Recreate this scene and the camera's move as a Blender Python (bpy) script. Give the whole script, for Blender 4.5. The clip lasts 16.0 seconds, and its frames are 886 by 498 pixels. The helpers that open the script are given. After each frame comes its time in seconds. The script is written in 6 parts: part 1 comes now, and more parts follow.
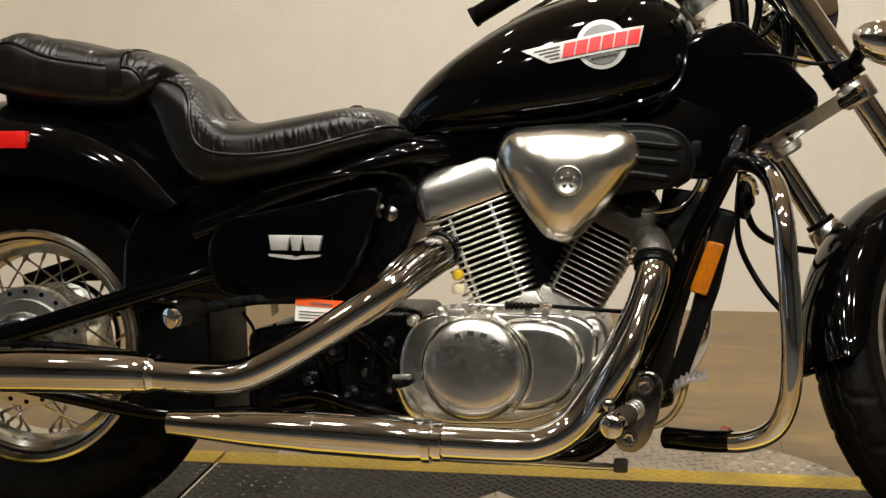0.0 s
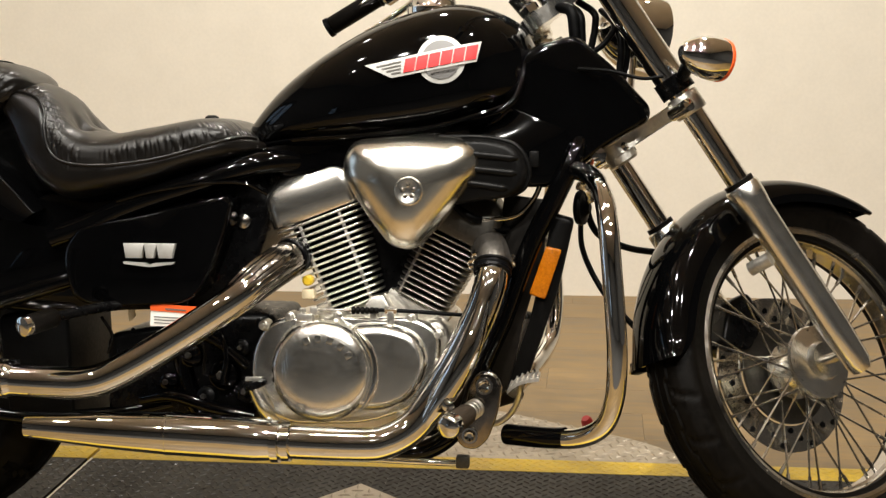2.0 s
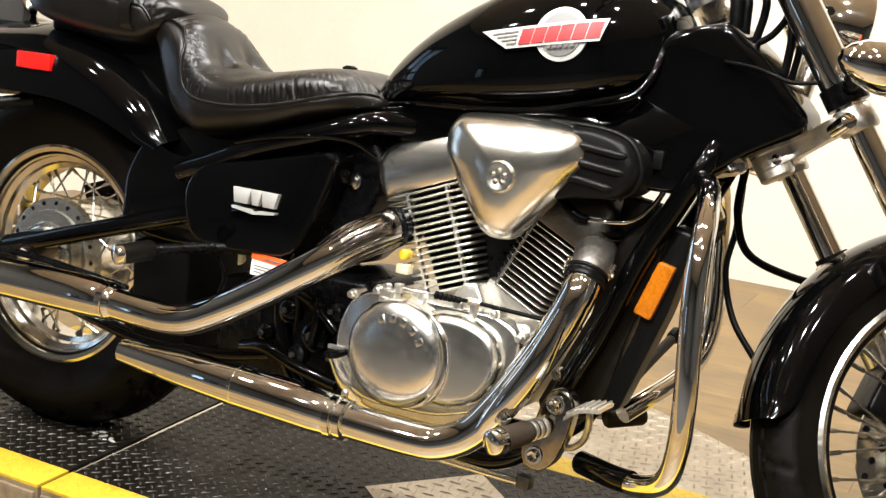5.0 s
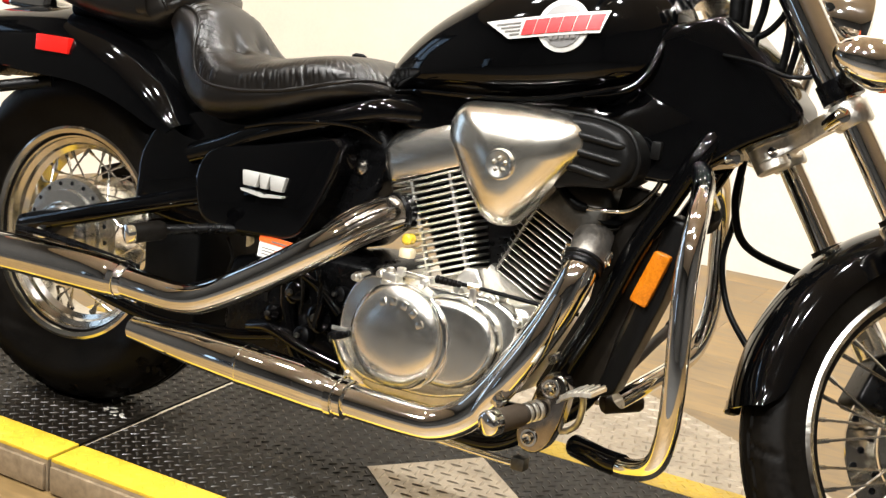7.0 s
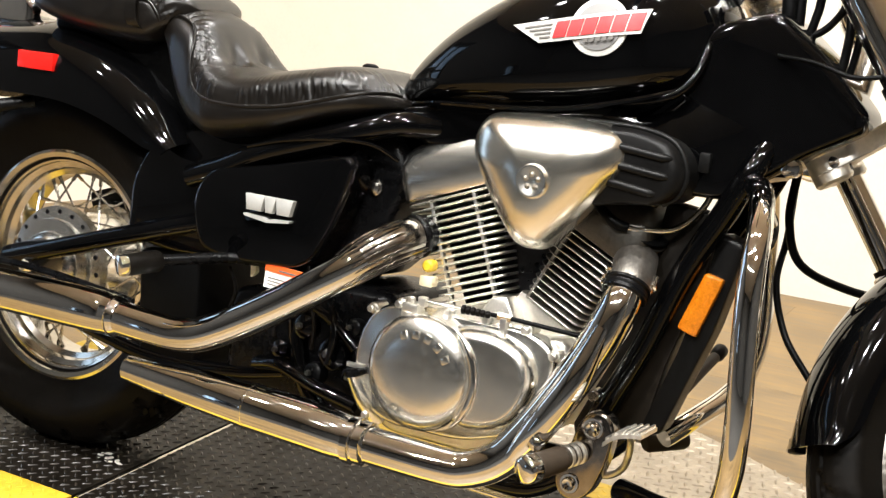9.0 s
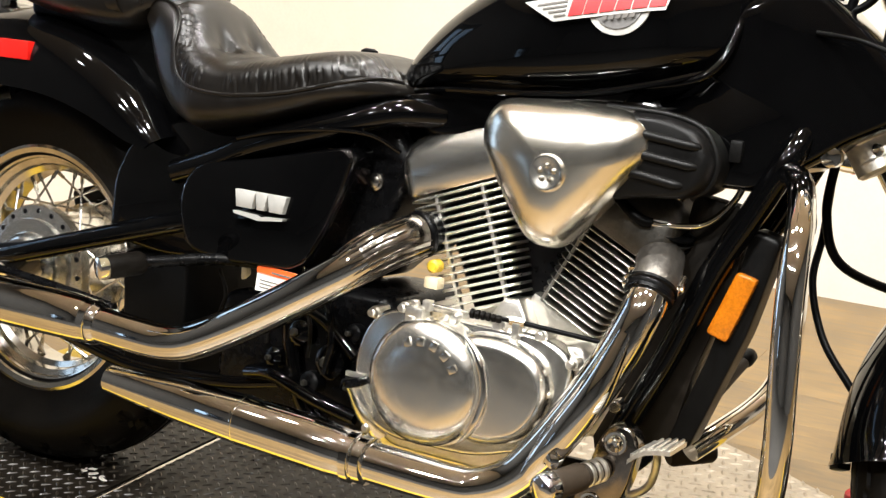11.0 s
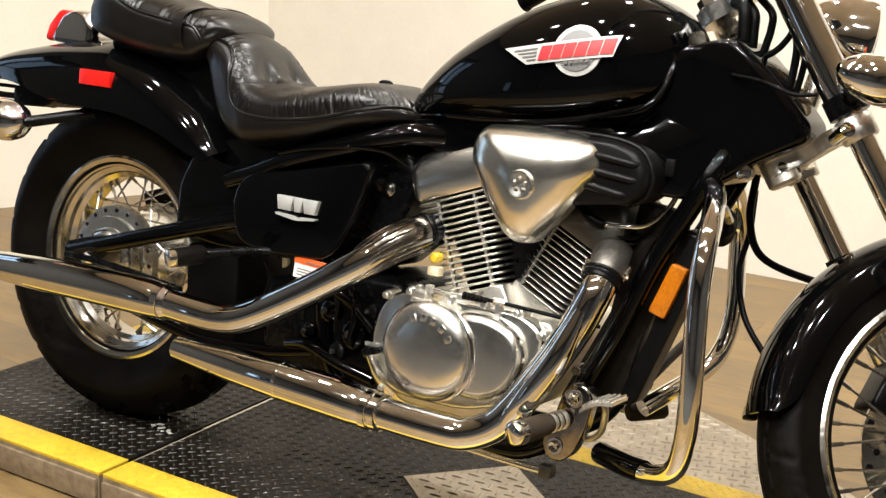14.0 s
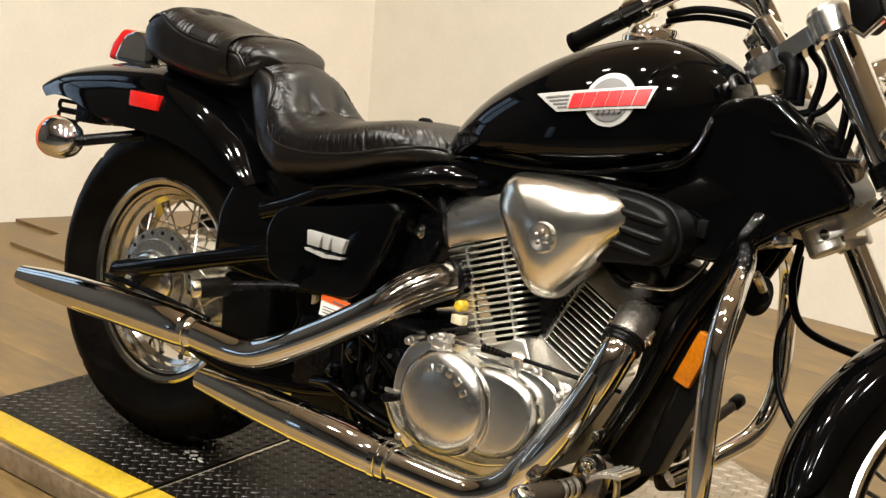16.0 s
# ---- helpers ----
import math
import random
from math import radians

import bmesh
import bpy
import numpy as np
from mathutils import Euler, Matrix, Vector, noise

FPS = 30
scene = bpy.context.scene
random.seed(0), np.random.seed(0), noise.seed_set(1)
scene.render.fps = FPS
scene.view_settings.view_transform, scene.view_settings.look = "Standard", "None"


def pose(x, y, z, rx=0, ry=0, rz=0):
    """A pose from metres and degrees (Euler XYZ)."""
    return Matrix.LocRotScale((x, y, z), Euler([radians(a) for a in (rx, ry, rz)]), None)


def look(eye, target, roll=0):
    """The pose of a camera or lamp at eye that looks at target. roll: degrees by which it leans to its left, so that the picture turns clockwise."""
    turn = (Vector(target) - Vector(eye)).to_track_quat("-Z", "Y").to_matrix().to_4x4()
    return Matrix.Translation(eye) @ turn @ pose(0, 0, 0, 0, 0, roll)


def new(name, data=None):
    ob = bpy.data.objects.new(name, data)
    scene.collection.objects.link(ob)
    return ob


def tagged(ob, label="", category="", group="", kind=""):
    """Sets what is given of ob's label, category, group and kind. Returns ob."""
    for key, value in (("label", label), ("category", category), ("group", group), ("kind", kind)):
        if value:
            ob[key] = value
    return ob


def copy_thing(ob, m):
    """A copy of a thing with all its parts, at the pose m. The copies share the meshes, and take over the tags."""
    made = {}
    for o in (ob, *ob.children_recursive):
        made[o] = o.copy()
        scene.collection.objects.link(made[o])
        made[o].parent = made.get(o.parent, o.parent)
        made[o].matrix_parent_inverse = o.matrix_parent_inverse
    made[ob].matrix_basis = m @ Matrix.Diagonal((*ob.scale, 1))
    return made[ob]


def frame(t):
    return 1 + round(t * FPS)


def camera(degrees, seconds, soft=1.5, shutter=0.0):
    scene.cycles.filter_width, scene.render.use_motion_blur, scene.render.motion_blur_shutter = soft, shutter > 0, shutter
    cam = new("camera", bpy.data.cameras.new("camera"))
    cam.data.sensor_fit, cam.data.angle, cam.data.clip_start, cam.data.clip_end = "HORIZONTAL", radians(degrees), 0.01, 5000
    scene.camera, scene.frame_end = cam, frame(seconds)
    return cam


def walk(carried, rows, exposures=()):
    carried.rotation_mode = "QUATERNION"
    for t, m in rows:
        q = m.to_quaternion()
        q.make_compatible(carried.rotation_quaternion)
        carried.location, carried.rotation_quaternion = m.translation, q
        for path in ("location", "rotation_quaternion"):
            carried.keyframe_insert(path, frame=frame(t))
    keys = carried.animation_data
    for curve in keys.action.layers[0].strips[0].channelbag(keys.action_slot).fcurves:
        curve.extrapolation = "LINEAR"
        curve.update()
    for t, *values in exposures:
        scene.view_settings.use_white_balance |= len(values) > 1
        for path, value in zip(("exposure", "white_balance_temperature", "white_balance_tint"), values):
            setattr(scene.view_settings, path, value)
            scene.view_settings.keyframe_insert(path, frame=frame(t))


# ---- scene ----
LEAN = 7.0           # degrees by which the motorcycle leans to its left
STEER = 39.8         # degrees by which the handlebar is turned to the left
RAKE = 33.8          # degrees of the fork from upright
cam = camera(38.0, 16.0, soft=1.4)
PATH = [
    (0, (1.0842, -2.0374, 0.8483), (0.7438, -0.0947, 0.5166), -0.92),
    (0.5, (1.0972, -2.1816, 0.8672), (0.7564, -0.2393, 0.5333), -0.90),
    (1, (1.1111, -2.1794, 0.8683), (0.8032, -0.2367, 0.5063), -0.88),
    (1.5, (1.1693, -2.1377, 0.9047), (0.9114, -0.1912, 0.5244), -1.12),
    (2, (1.2355, -2.0876, 0.9174), (0.9955, -0.1383, 0.5396), -0.75),
    (2.5, (1.2930, -1.9666, 0.9427), (0.9977, -0.0313, 0.5337), 0.70),
    (3, (1.3596, -1.8540, 0.9615), (0.9604, 0.0604, 0.5419), 1.59),
    (3.5, (1.4507, -1.8034, 0.9523), (0.9427, 0.0729, 0.4818), 1.59),
    (4, (1.5769, -1.7354, 0.9670), (0.9085, 0.0901, 0.4970), 4.14),
    (4.5, (1.6463, -1.7124, 0.9869), (0.7652, 0.0057, 0.4656), 5.14),
    (4.7, (1.6721, -1.7172, 0.9706), (0.7786, -0.0001, 0.4675), 4.09),
    (6.8, (1.7596, -1.7368, 0.9764), (0.8188, -0.0401, 0.4907), 4.36),
    (7, (1.7578, -1.7429, 0.9734), (0.8222, -0.0502, 0.4642), 4.74),
    (7.5, (1.6623, -1.6027, 0.9063), (0.7360, 0.1005, 0.4155), 4.81),
    (8, (1.6403, -1.6039, 0.9304), (0.7179, 0.1012, 0.4386), 4.23),
    (8.5, (1.6343, -1.6054, 0.9378), (0.7092, 0.1009, 0.4554), 4.03),
    (9, (1.6330, -1.6092, 0.9341), (0.7000, 0.0937, 0.4550), 3.66),
    (11.5, (1.5453, -1.4743, 0.8951), (0.6111, 0.2267, 0.4116), 3.22),
    (12, (1.5380, -1.4741, 0.9021), (0.6088, 0.2275, 0.4112), 3.38),
    (12.5, (1.5288, -1.4784, 0.8887), (0.6058, 0.2299, 0.4094), 3.92),
    (13, (1.6801, -1.6480, 0.9575), (0.7076, 0.0292, 0.4662), 3.65),
    (13.5, (1.7007, -1.6579, 0.9664), (0.7255, 0.0139, 0.4622), 2.82),
    (14, (1.8237, -1.7961, 1.0121), (0.8239, -0.1381, 0.5106), 2.84),
    (14.5, (1.8367, -1.7915, 1.0167), (0.8264, -0.1398, 0.5157), 2.15),
    (15, (1.8769, -1.7649, 1.0167), (0.8580, -0.1105, 0.5423), 2.69),
    (15.5, (1.9153, -1.7320, 1.0404), (0.8329, -0.1099, 0.5964), 3.29),
    (16, (1.9165, -1.6189, 1.0524), (0.7372, -0.0805, 0.5599), 4.60),
]

EXPOSURE = [(0, -0.42, 6600, 10), (1, -0.38, 6600, 10), (2.5, 0.15, 6650, 10), (3.5, 0.3, 6600, 10), (4.5, 0.62, 6300, 10), (7, 0.78, 6250, 10), (9, 0.78, 6250, 10), (12.5, 0.66, 6250, 10), (14.5, 0.34, 6350, 10), (15.5, 0.2, 6450, 10), (16, 0.15, 6650, 10)]
walk(cam, [(t, look(e, g, r)) for t, e, g, r in PATH], EXPOSURE)

# ---- light: warm ceiling lamps of a closed show room ----
world = bpy.data.worlds.new("world")
scene.world = world
world.use_nodes = True
world.node_tree.nodes["Background"].inputs[0].default_value = (1.0, 0.82, 0.6, 1)
world.node_tree.nodes["Background"].inputs[1].default_value = 0.02


def disk_lamp(x, y, z, watts, size, tilt=(0, 0)):
    data = bpy.data.lights.new("ceiling_lamp_light", "AREA")
    data.shape, data.size, data.energy, data.color = "DISK", size, watts, (1.0, 0.97, 0.91)
    ob = new("ceiling_lamp_light", data)
    ob.matrix_world = look((x, y, z), (x + tilt[0], y + tilt[1], z - 1))
    return ob


FLOOR_Z, WALL_Y, CEIL_Z = -0.065, 2.18, 2.9
LAMPS = [(-0.62, -0.55, 8), (0.52, -0.62, 24), (1.78, -0.5, 22), (-1.05, -1.45, 5), (0.08, -1.55, 34), (1.18, -1.4, 46), (2.35, -1.5, 32),
         (-0.45, -2.6, 20), (0.82, -2.75, 44), (2.05, -2.6, 42), (-0.5, 1.3, 3), (0.6, 1.3, 28), (1.8, 1.3, 22)]
for lx, ly, watts in LAMPS:
    disk_lamp(lx, ly, CEIL_Z - 0.045, watts, 0.12)


# ---- helpers for meshes ----
def link(me_name, bm, material, parent=None, smooth=True, angle=40):
    me = bpy.data.meshes.new(me_name)
    bmesh.ops.recalc_face_normals(bm, faces=bm.faces)
    bm.to_mesh(me)
    bm.free()
    me.materials.append(material)
    if smooth:
        me.polygons.foreach_set("use_smooth", [True] * len(me.polygons))
        me.set_sharp_from_angle(angle=radians(angle))
    ob = new(me_name, me)
    if parent:
        ob.parent = parent
    return ob


def part(name, bm, material, parent, label="", xf=None, angle=40):
    if xf is not None:
        bmesh.ops.transform(bm, matrix=xf, verts=bm.verts)
    ob = link(name, bm, material, parent, True, angle)
    if label:
        ob["label"] = label
    return ob


def thing(name, label, category, group="", kind="", m=None):
    ob = new(name)
    ob.empty_display_size = 0.05
    if m is not None:
        ob.matrix_basis = m
    return tagged(ob, label, category, group, kind)


def smooth_path(pts, n=10):
    """Catmull-Rom through the points; a point may carry a radius as its fourth number."""
    p = [np.array(q, float) for q in pts]
    p = [2 * p[0] - p[1]] + p + [2 * p[-1] - p[-2]]
    out = []
    for i in range(1, len(p) - 2):
        for k in range(n):
            t = k / n
            out.append(0.5 * (2 * p[i] + (p[i + 1] - p[i - 1]) * t + (2 * p[i - 1] - 5 * p[i] + 4 * p[i + 1] - p[i + 2]) * t * t + (3 * p[i] - p[i - 1] - 3 * p[i + 1] + p[i + 2]) * t ** 3))
    out.append(p[-2])
    return out


def bridge(bm, rings, closed=True, caps=True):
    n = len(rings[0])
    for a, b in zip(rings, rings[1:]):
        for i in range(n if closed else n - 1):
            j = (i + 1) % n
            bm.faces.new((a[i], a[j], b[j], b[i]))
    if caps and closed:
        bm.faces.new(rings[0][::-1])
        bm.faces.new(rings[-1])


def tube(bm, pts, radius, segs=14, n=10, caps=True, smooth=True):
    """A round tube along a path; points may carry their own radius."""
    path = smooth_path(pts, n) if smooth and len(pts) > 2 else [np.array(q, float) for q in pts]
    rings, up = [], None
    for i, q in enumerate(path):
        a, b = path[max(i - 1, 0)][:3], path[min(i + 1, len(path) - 1)][:3]
        d = Vector(tuple(float(c) for c in (b - a))).normalized()
        if up is None:
            up = d.orthogonal().normalized()
        up = (up - d * up.dot(d)).normalized()
        side = d.cross(up)
        r = float(q[3]) if len(q) > 3 else radius
        rings.append([bm.verts.new(Vector(tuple(float(c) for c in q[:3])) + r * (math.cos(w) * up + math.sin(w) * side)) for w in (2 * math.pi * k / segs for k in range(segs))])
    bridge(bm, rings, True, caps)


def lathe(bm, profile, centre, axis, segs=32, closed_profile=False):
    """Turn a profile of (distance along the axis, radius) about the axis through centre."""
    axis = Vector(axis).normalized()
    u = axis.orthogonal().normalized()
    v = axis.cross(u)
    rings = []
    for h, r in profile:
        o = Vector(centre) + axis * h
        rings.append([bm.verts.new(o + max(r, 1e-4) * (math.cos(w) * u + math.sin(w) * v)) for w in (2 * math.pi * k / segs for k in range(segs))])
    if closed_profile:
        rings.append(rings[0])
        bridge(bm, rings, True, False)
    else:
        bridge(bm, rings, True, True)


def rounded(poly, r, n=5):
    """Round the corners of a closed 2D polygon; r is one radius or one per corner."""
    out, m = [], len(poly)
    for i in range(m):
        rr = r[i] if isinstance(r, (list, tuple)) else r
        p, a, b = (Vector(poly[k % m]).to_2d() for k in (i, i - 1, i + 1))
        da, db = (a - p), (b - p)
        cut = min(rr, 0.48 * da.length, 0.48 * db.length)
        s, e = p + da.normalized() * cut, p + db.normalized() * cut
        for k in range(n + 1):
            t = k / n
            out.append(((1 - t) ** 2 * s + 2 * t * (1 - t) * p + t * t * e))
    return out


def slab(bm, poly, y0, y1, bevel=0.0, steps=3, xf=None):
    """A plate with a 2D outline in x and z, from y0 to y1; bevel rounds the rim at y0 (the outer face)."""
    c = sum((Vector(p) for p in poly), Vector((0, 0))) / len(poly)
    size = max((Vector(p) - c).length for p in poly)
    sgn = 1 if y1 > y0 else -1
    rings = []
    for k in range(steps + 1 if bevel else 1):
        w = (math.pi / 2) * k / steps if bevel else math.pi / 2
        inset, y = bevel * (1 - math.sin(w)), y0 + sgn * bevel * (1 - math.cos(w))
        rings.append([bm.verts.new((*(c + (Vector(p) - c) * (1 - inset / size)), y)) for p in poly])
    rings.append([bm.verts.new((*p, y1)) for p in poly])
    for ring in rings:
        for v in ring:
            x, z, y = v.co
            v.co = (x, y, z)
    bridge(bm, rings, True, True)
    if xf is not None:
        bmesh.ops.transform(bm, matrix=xf, verts=[v for r in rings for v in r])


def box(bm, lo, hi, bevel=0.0, xf=None):
    verts = [bm.verts.new((lo[0] if i & 1 else hi[0], lo[1] if i & 2 else hi[1], lo[2] if i & 4 else hi[2])) for i in range(8)]
    faces = [bm.faces.new([verts[i] for i in f]) for f in ((0, 1, 3, 2), (4, 6, 7, 5), (0, 4, 5, 1), (2, 3, 7, 6), (0, 2, 6, 4), (1, 5, 7, 3))]
    if bevel:
        done = bmesh.ops.bevel(bm, geom=list({e for f in faces for e in f.edges}), offset=bevel, segments=2, affect="EDGES", profile=0.6)
        verts = list({v for f in done["faces"] for v in f.verts} | {v for v in verts if v.is_valid})
    if xf is not None:
        bmesh.ops.transform(bm, matrix=xf, verts=[v for v in verts if v.is_valid])


def loft(bm, sections, caps=True):
    """Join loops of 3D points, all of one length, into a skin."""
    bridge(bm, [[bm.verts.new(p) for p in s] for s in sections], True, caps)


def curve(xs, ys):
    """A smooth function through the given values."""
    pts = smooth_path([(a, b) for a, b in zip(xs, ys)], 12)
    px, py = [q[0] for q in pts], [q[1] for q in pts]
    return lambda x: float(np.interp(x, px, py))


# ---- materials ----
def material(name, colour, rough=0.5, metal=0.0, bump=0.0, scale=40.0, vary=0.15, coat=0.0, rough_vary=0.1, stretch=None, distort=0.0, spec=0.5):
    m = bpy.data.materials.new(name)
    m.use_nodes = True
    nt = m.node_tree
    b = nt.nodes["Principled BSDF"]
    tc = nt.nodes.new("ShaderNodeTexCoord")
    mp = nt.nodes.new("ShaderNodeMapping")
    if stretch:
        mp.inputs["Scale"].default_value = stretch
    nt.links.new(tc.outputs["Object"], mp.inputs[0])
    fine, wide = nt.nodes.new("ShaderNodeTexNoise"), nt.nodes.new("ShaderNodeTexNoise")
    for node, s, d in ((fine, scale, 6), (wide, scale / 9, 3)):
        node.inputs["Scale"].default_value, node.inputs["Detail"].default_value = s, d
        node.inputs["Distortion"].default_value = distort
        nt.links.new(mp.outputs[0], node.inputs["Vector"])
    mix = nt.nodes.new("ShaderNodeMath")
    mix.operation = "ADD"
    nt.links.new(fine.outputs[0], mix.inputs[0])
    nt.links.new(wide.outputs[0], mix.inputs[1])
    ramp = nt.nodes.new("ShaderNodeMapRange")
    ramp.inputs["From Min"].default_value, ramp.inputs["From Max"].default_value = 0.7, 1.3
    ramp.inputs["To Min"].default_value, ramp.inputs["To Max"].default_value = 1 - vary, 1 + vary
    nt.links.new(mix.outputs[0], ramp.inputs[0])
    tint = nt.nodes.new("ShaderNodeVectorMath")
    tint.operation = "SCALE"
    tint.inputs[0].default_value = colour
    nt.links.new(ramp.outputs[0], tint.inputs["Scale"])
    nt.links.new(tint.outputs[0], b.inputs["Base Color"])
    rr = nt.nodes.new("ShaderNodeMapRange")
    rr.inputs["From Min"].default_value, rr.inputs["From Max"].default_value = 0.7, 1.3
    rr.inputs["To Min"].default_value, rr.inputs["To Max"].default_value = max(rough - rough_vary, 0.01), rough + rough_vary
    nt.links.new(mix.outputs[0], rr.inputs[0])
    nt.links.new(rr.outputs[0], b.inputs["Roughness"])
    b.inputs["Metallic"].default_value = metal
    b.inputs["Coat Weight"].default_value = coat
    b.inputs["Coat Roughness"].default_value = 0.03
    b.inputs["Specular IOR Level"].default_value = spec
    if bump:
        bp = nt.nodes.new("ShaderNodeBump")
        bp.inputs["Strength"].default_value, bp.inputs["Distance"].default_value = bump, 0.002
        nt.links.new(fine.outputs[0], bp.inputs["Height"])
        nt.links.new(bp.outputs[0], b.inputs["Normal"])
    return m


PAINT = material("black_paint", (0.0010, 0.0010, 0.0011), 0.05, 0, 0.0, 30, 0.2, 0.0, 0.02, spec=0.27)
CHROME = material("chrome", (0.80, 0.785, 0.75), 0.045, 1, 0.0, 60, 0.05, 0, 0.02)
CHROME_DULL = material("dull_chrome", (0.6, 0.57, 0.52), 0.2, 1, 0.05, 120, 0.12, 0, 0.08)
RIM = material("rim_chrome", (0.62, 0.59, 0.53), 0.13, 1, 0.03, 60, 0.1, 0, 0.05)
SMOKED = material("smoked_chrome", (0.30, 0.27, 0.24), 0.16, 1, 0.03, 90, 0.25, 0, 0.06)
UNSEEN_FLOOR = material("unseen_dark_floor", (0.036, 0.034, 0.032), 0.55, 0, 0.2, 40, 0.25, 0, 0.05)
ALU = material("polished_aluminium", (0.92, 0.90, 0.84), 0.22, 1, 0.02, 160, 0.05, 0, 0.05)
MIRROR_ALU = material("mirror_aluminium", (0.90, 0.88, 0.83), 0.12, 1, 0.0, 160, 0.03, 0, 0.02)
SATIN = material("satin_aluminium", (0.95, 0.91, 0.81), 0.22, 1, 0.0, 25, 0.02, 0, 0.02)
BRUSHED = material("brushed_aluminium", (0.92, 0.90, 0.84), 0.23, 1, 0.0, 90, 0.03, 0, 0.03, stretch=(0.3, 1, 8))
CAST = material("cast_aluminium", (0.70, 0.67, 0.61), 0.40, 1, 0.2, 220, 0.12, 0, 0.1)
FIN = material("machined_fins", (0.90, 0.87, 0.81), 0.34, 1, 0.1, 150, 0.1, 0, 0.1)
# darker copy of the fin metal: the front cylinder's shade in the colour
FIN_SHADED = material("shaded_fins", (0.50, 0.48, 0.43), 0.4, 1, 0.1, 150, 0.15, 0, 0.1)
BROWN_RUBBER = material("brown_rubber", (0.028, 0.020, 0.013), 0.6, 0, 0.2, 100, 0.25, 0, 0.1, spec=0.2)
EMBLEM_GREY = material("grey_emblem", (0.16, 0.155, 0.15), 0.5, 0.2, 0.0, 300, 0.06)
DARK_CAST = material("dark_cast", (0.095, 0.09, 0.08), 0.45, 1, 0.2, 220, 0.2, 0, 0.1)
PORT = material("port_casting", (0.24, 0.22, 0.195), 0.48, 1, 0.25, 200, 0.2, 0, 0.1)
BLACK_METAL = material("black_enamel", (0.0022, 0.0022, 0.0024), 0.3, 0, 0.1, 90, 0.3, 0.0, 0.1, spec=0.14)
PLASTIC = material("black_plastic", (0.0016, 0.0016, 0.0016), 0.42, 0, 0.15, 150, 0.25, 0, 0.08, spec=0.07)
RUBBER = material("rubber", (0.0036, 0.0029, 0.0022), 0.48, 0, 0.15, 120, 0.35, 0, 0.12, spec=0.07)
LEATHER = material("black_leather", (0.0035, 0.0026, 0.0018), 0.33, 0, 0.03, 300, 0.3, 0, 0.04, spec=0.46)
AMBER = material("amber_lens", (0.50, 0.145, 0.004), 0.18, 0, 0.5, 350, 0.25, 0.4, 0.05)
RED = material("red_lens", (0.6, 0.012, 0.008), 0.15, 0, 0.4, 300, 0.2, 0.6, 0.05)
WALL = material("painted_wall", (0.84, 0.775, 0.66), 0.7, 0, 0.12, 90, 0.03, 0, 0.05)
WOOD = material("wood_floor", (0.195, 0.125, 0.050), 0.4, 0, 0.05, 11, 0.42, 0.0, 0.1, stretch=(0.8, 4, 1), distort=0.6)
YELLOW = material("yellow_paint", (0.56, 0.37, 0.022), 0.5, 0, 0.2, 70, 0.2, 0, 0.12)
MAT = material("black_tread_mat", (0.0070, 0.0053, 0.0035), 0.44, 0, 0.12, 60, 0.5, 0, 0.14, spec=0.20)
TREAD = material("worn_tread_lozenges", (0.019, 0.0145, 0.0095), 0.36, 0, 0.1, 200, 0.5, 0, 0.12, spec=0.45)
PLATE = material("bare_tread_plate", (0.40, 0.345, 0.27), 0.42, 0.7, 0.15, 120, 0.2, 0, 0.12)
UNSEEN_WALL = material("unseen_dark_wall", (0.05, 0.048, 0.046), 0.8, 0, 0.1, 40, 0.15)
EMBLEM_SILVER = material("silver_emblem", (0.46, 0.45, 0.42), 0.45, 0.35, 0.0, 300, 0.05)
EMBLEM_RED = material("red_emblem", (0.66, 0.012, 0.014), 0.45, 0, 0.0, 200, 0.08)
WHITE = material("white_label", (0.8, 0.77, 0.7), 0.5, 0, 0.0, 80, 0.05)
ORANGE = material("orange_label", (0.85, 0.11, 0.015), 0.5, 0, 0.0, 80, 0.05)
TEXT = material("grey_print", (0.12, 0.11, 0.10), 0.6)
CREAM_PLASTIC = material("cream_plastic", (0.62, 0.52, 0.34), 0.5, 0, 0.1, 100, 0.1)
YELLOW_PLASTIC = material("yellow_plastic", (0.60, 0.40, 0.02), 0.4, 0, 0.0, 100, 0.1)
RED_RUBBER = material("red_rubber", (0.35, 0.015, 0.012), 0.5, 0, 0.2, 100, 0.2)
SIDE_PLATE = material("worn_side_plate", (0.32, 0.25, 0.165), 0.45, 0.5, 0.2, 60, 0.35)
GREY_PLASTIC = material("dark_grey_plastic", (0.0035, 0.0033, 0.0031), 0.38, 0, 0.1, 200, 0.2, 0, 0.06, spec=0.15)
CEIL = material("ceiling_paint", (0.74, 0.62, 0.47), 0.8, 0, 0.05, 60, 0.03)

GLASS = bpy.data.materials.new("door_glass")
GLASS.use_nodes = True
GLASS.node_tree.nodes["Principled BSDF"].inputs["Transmission Weight"].default_value = 1.0
GLASS.node_tree.nodes["Principled BSDF"].inputs["Roughness"].default_value = 0.01
DAYLIGHT = bpy.data.materials.new("daylight_outside")
DAYLIGHT.use_nodes = True
DAYLIGHT.node_tree.nodes["Principled BSDF"].inputs["Emission Color"].default_value = (0.50, 0.72, 1.0, 1)
DAYLIGHT.node_tree.nodes["Principled BSDF"].inputs["Emission Strength"].default_value = 1.3

# ---- room ----
def structure(name, bm, mat, label, category):
    return tagged(link(name, bm, mat, None, False), label, category, "", "structure")


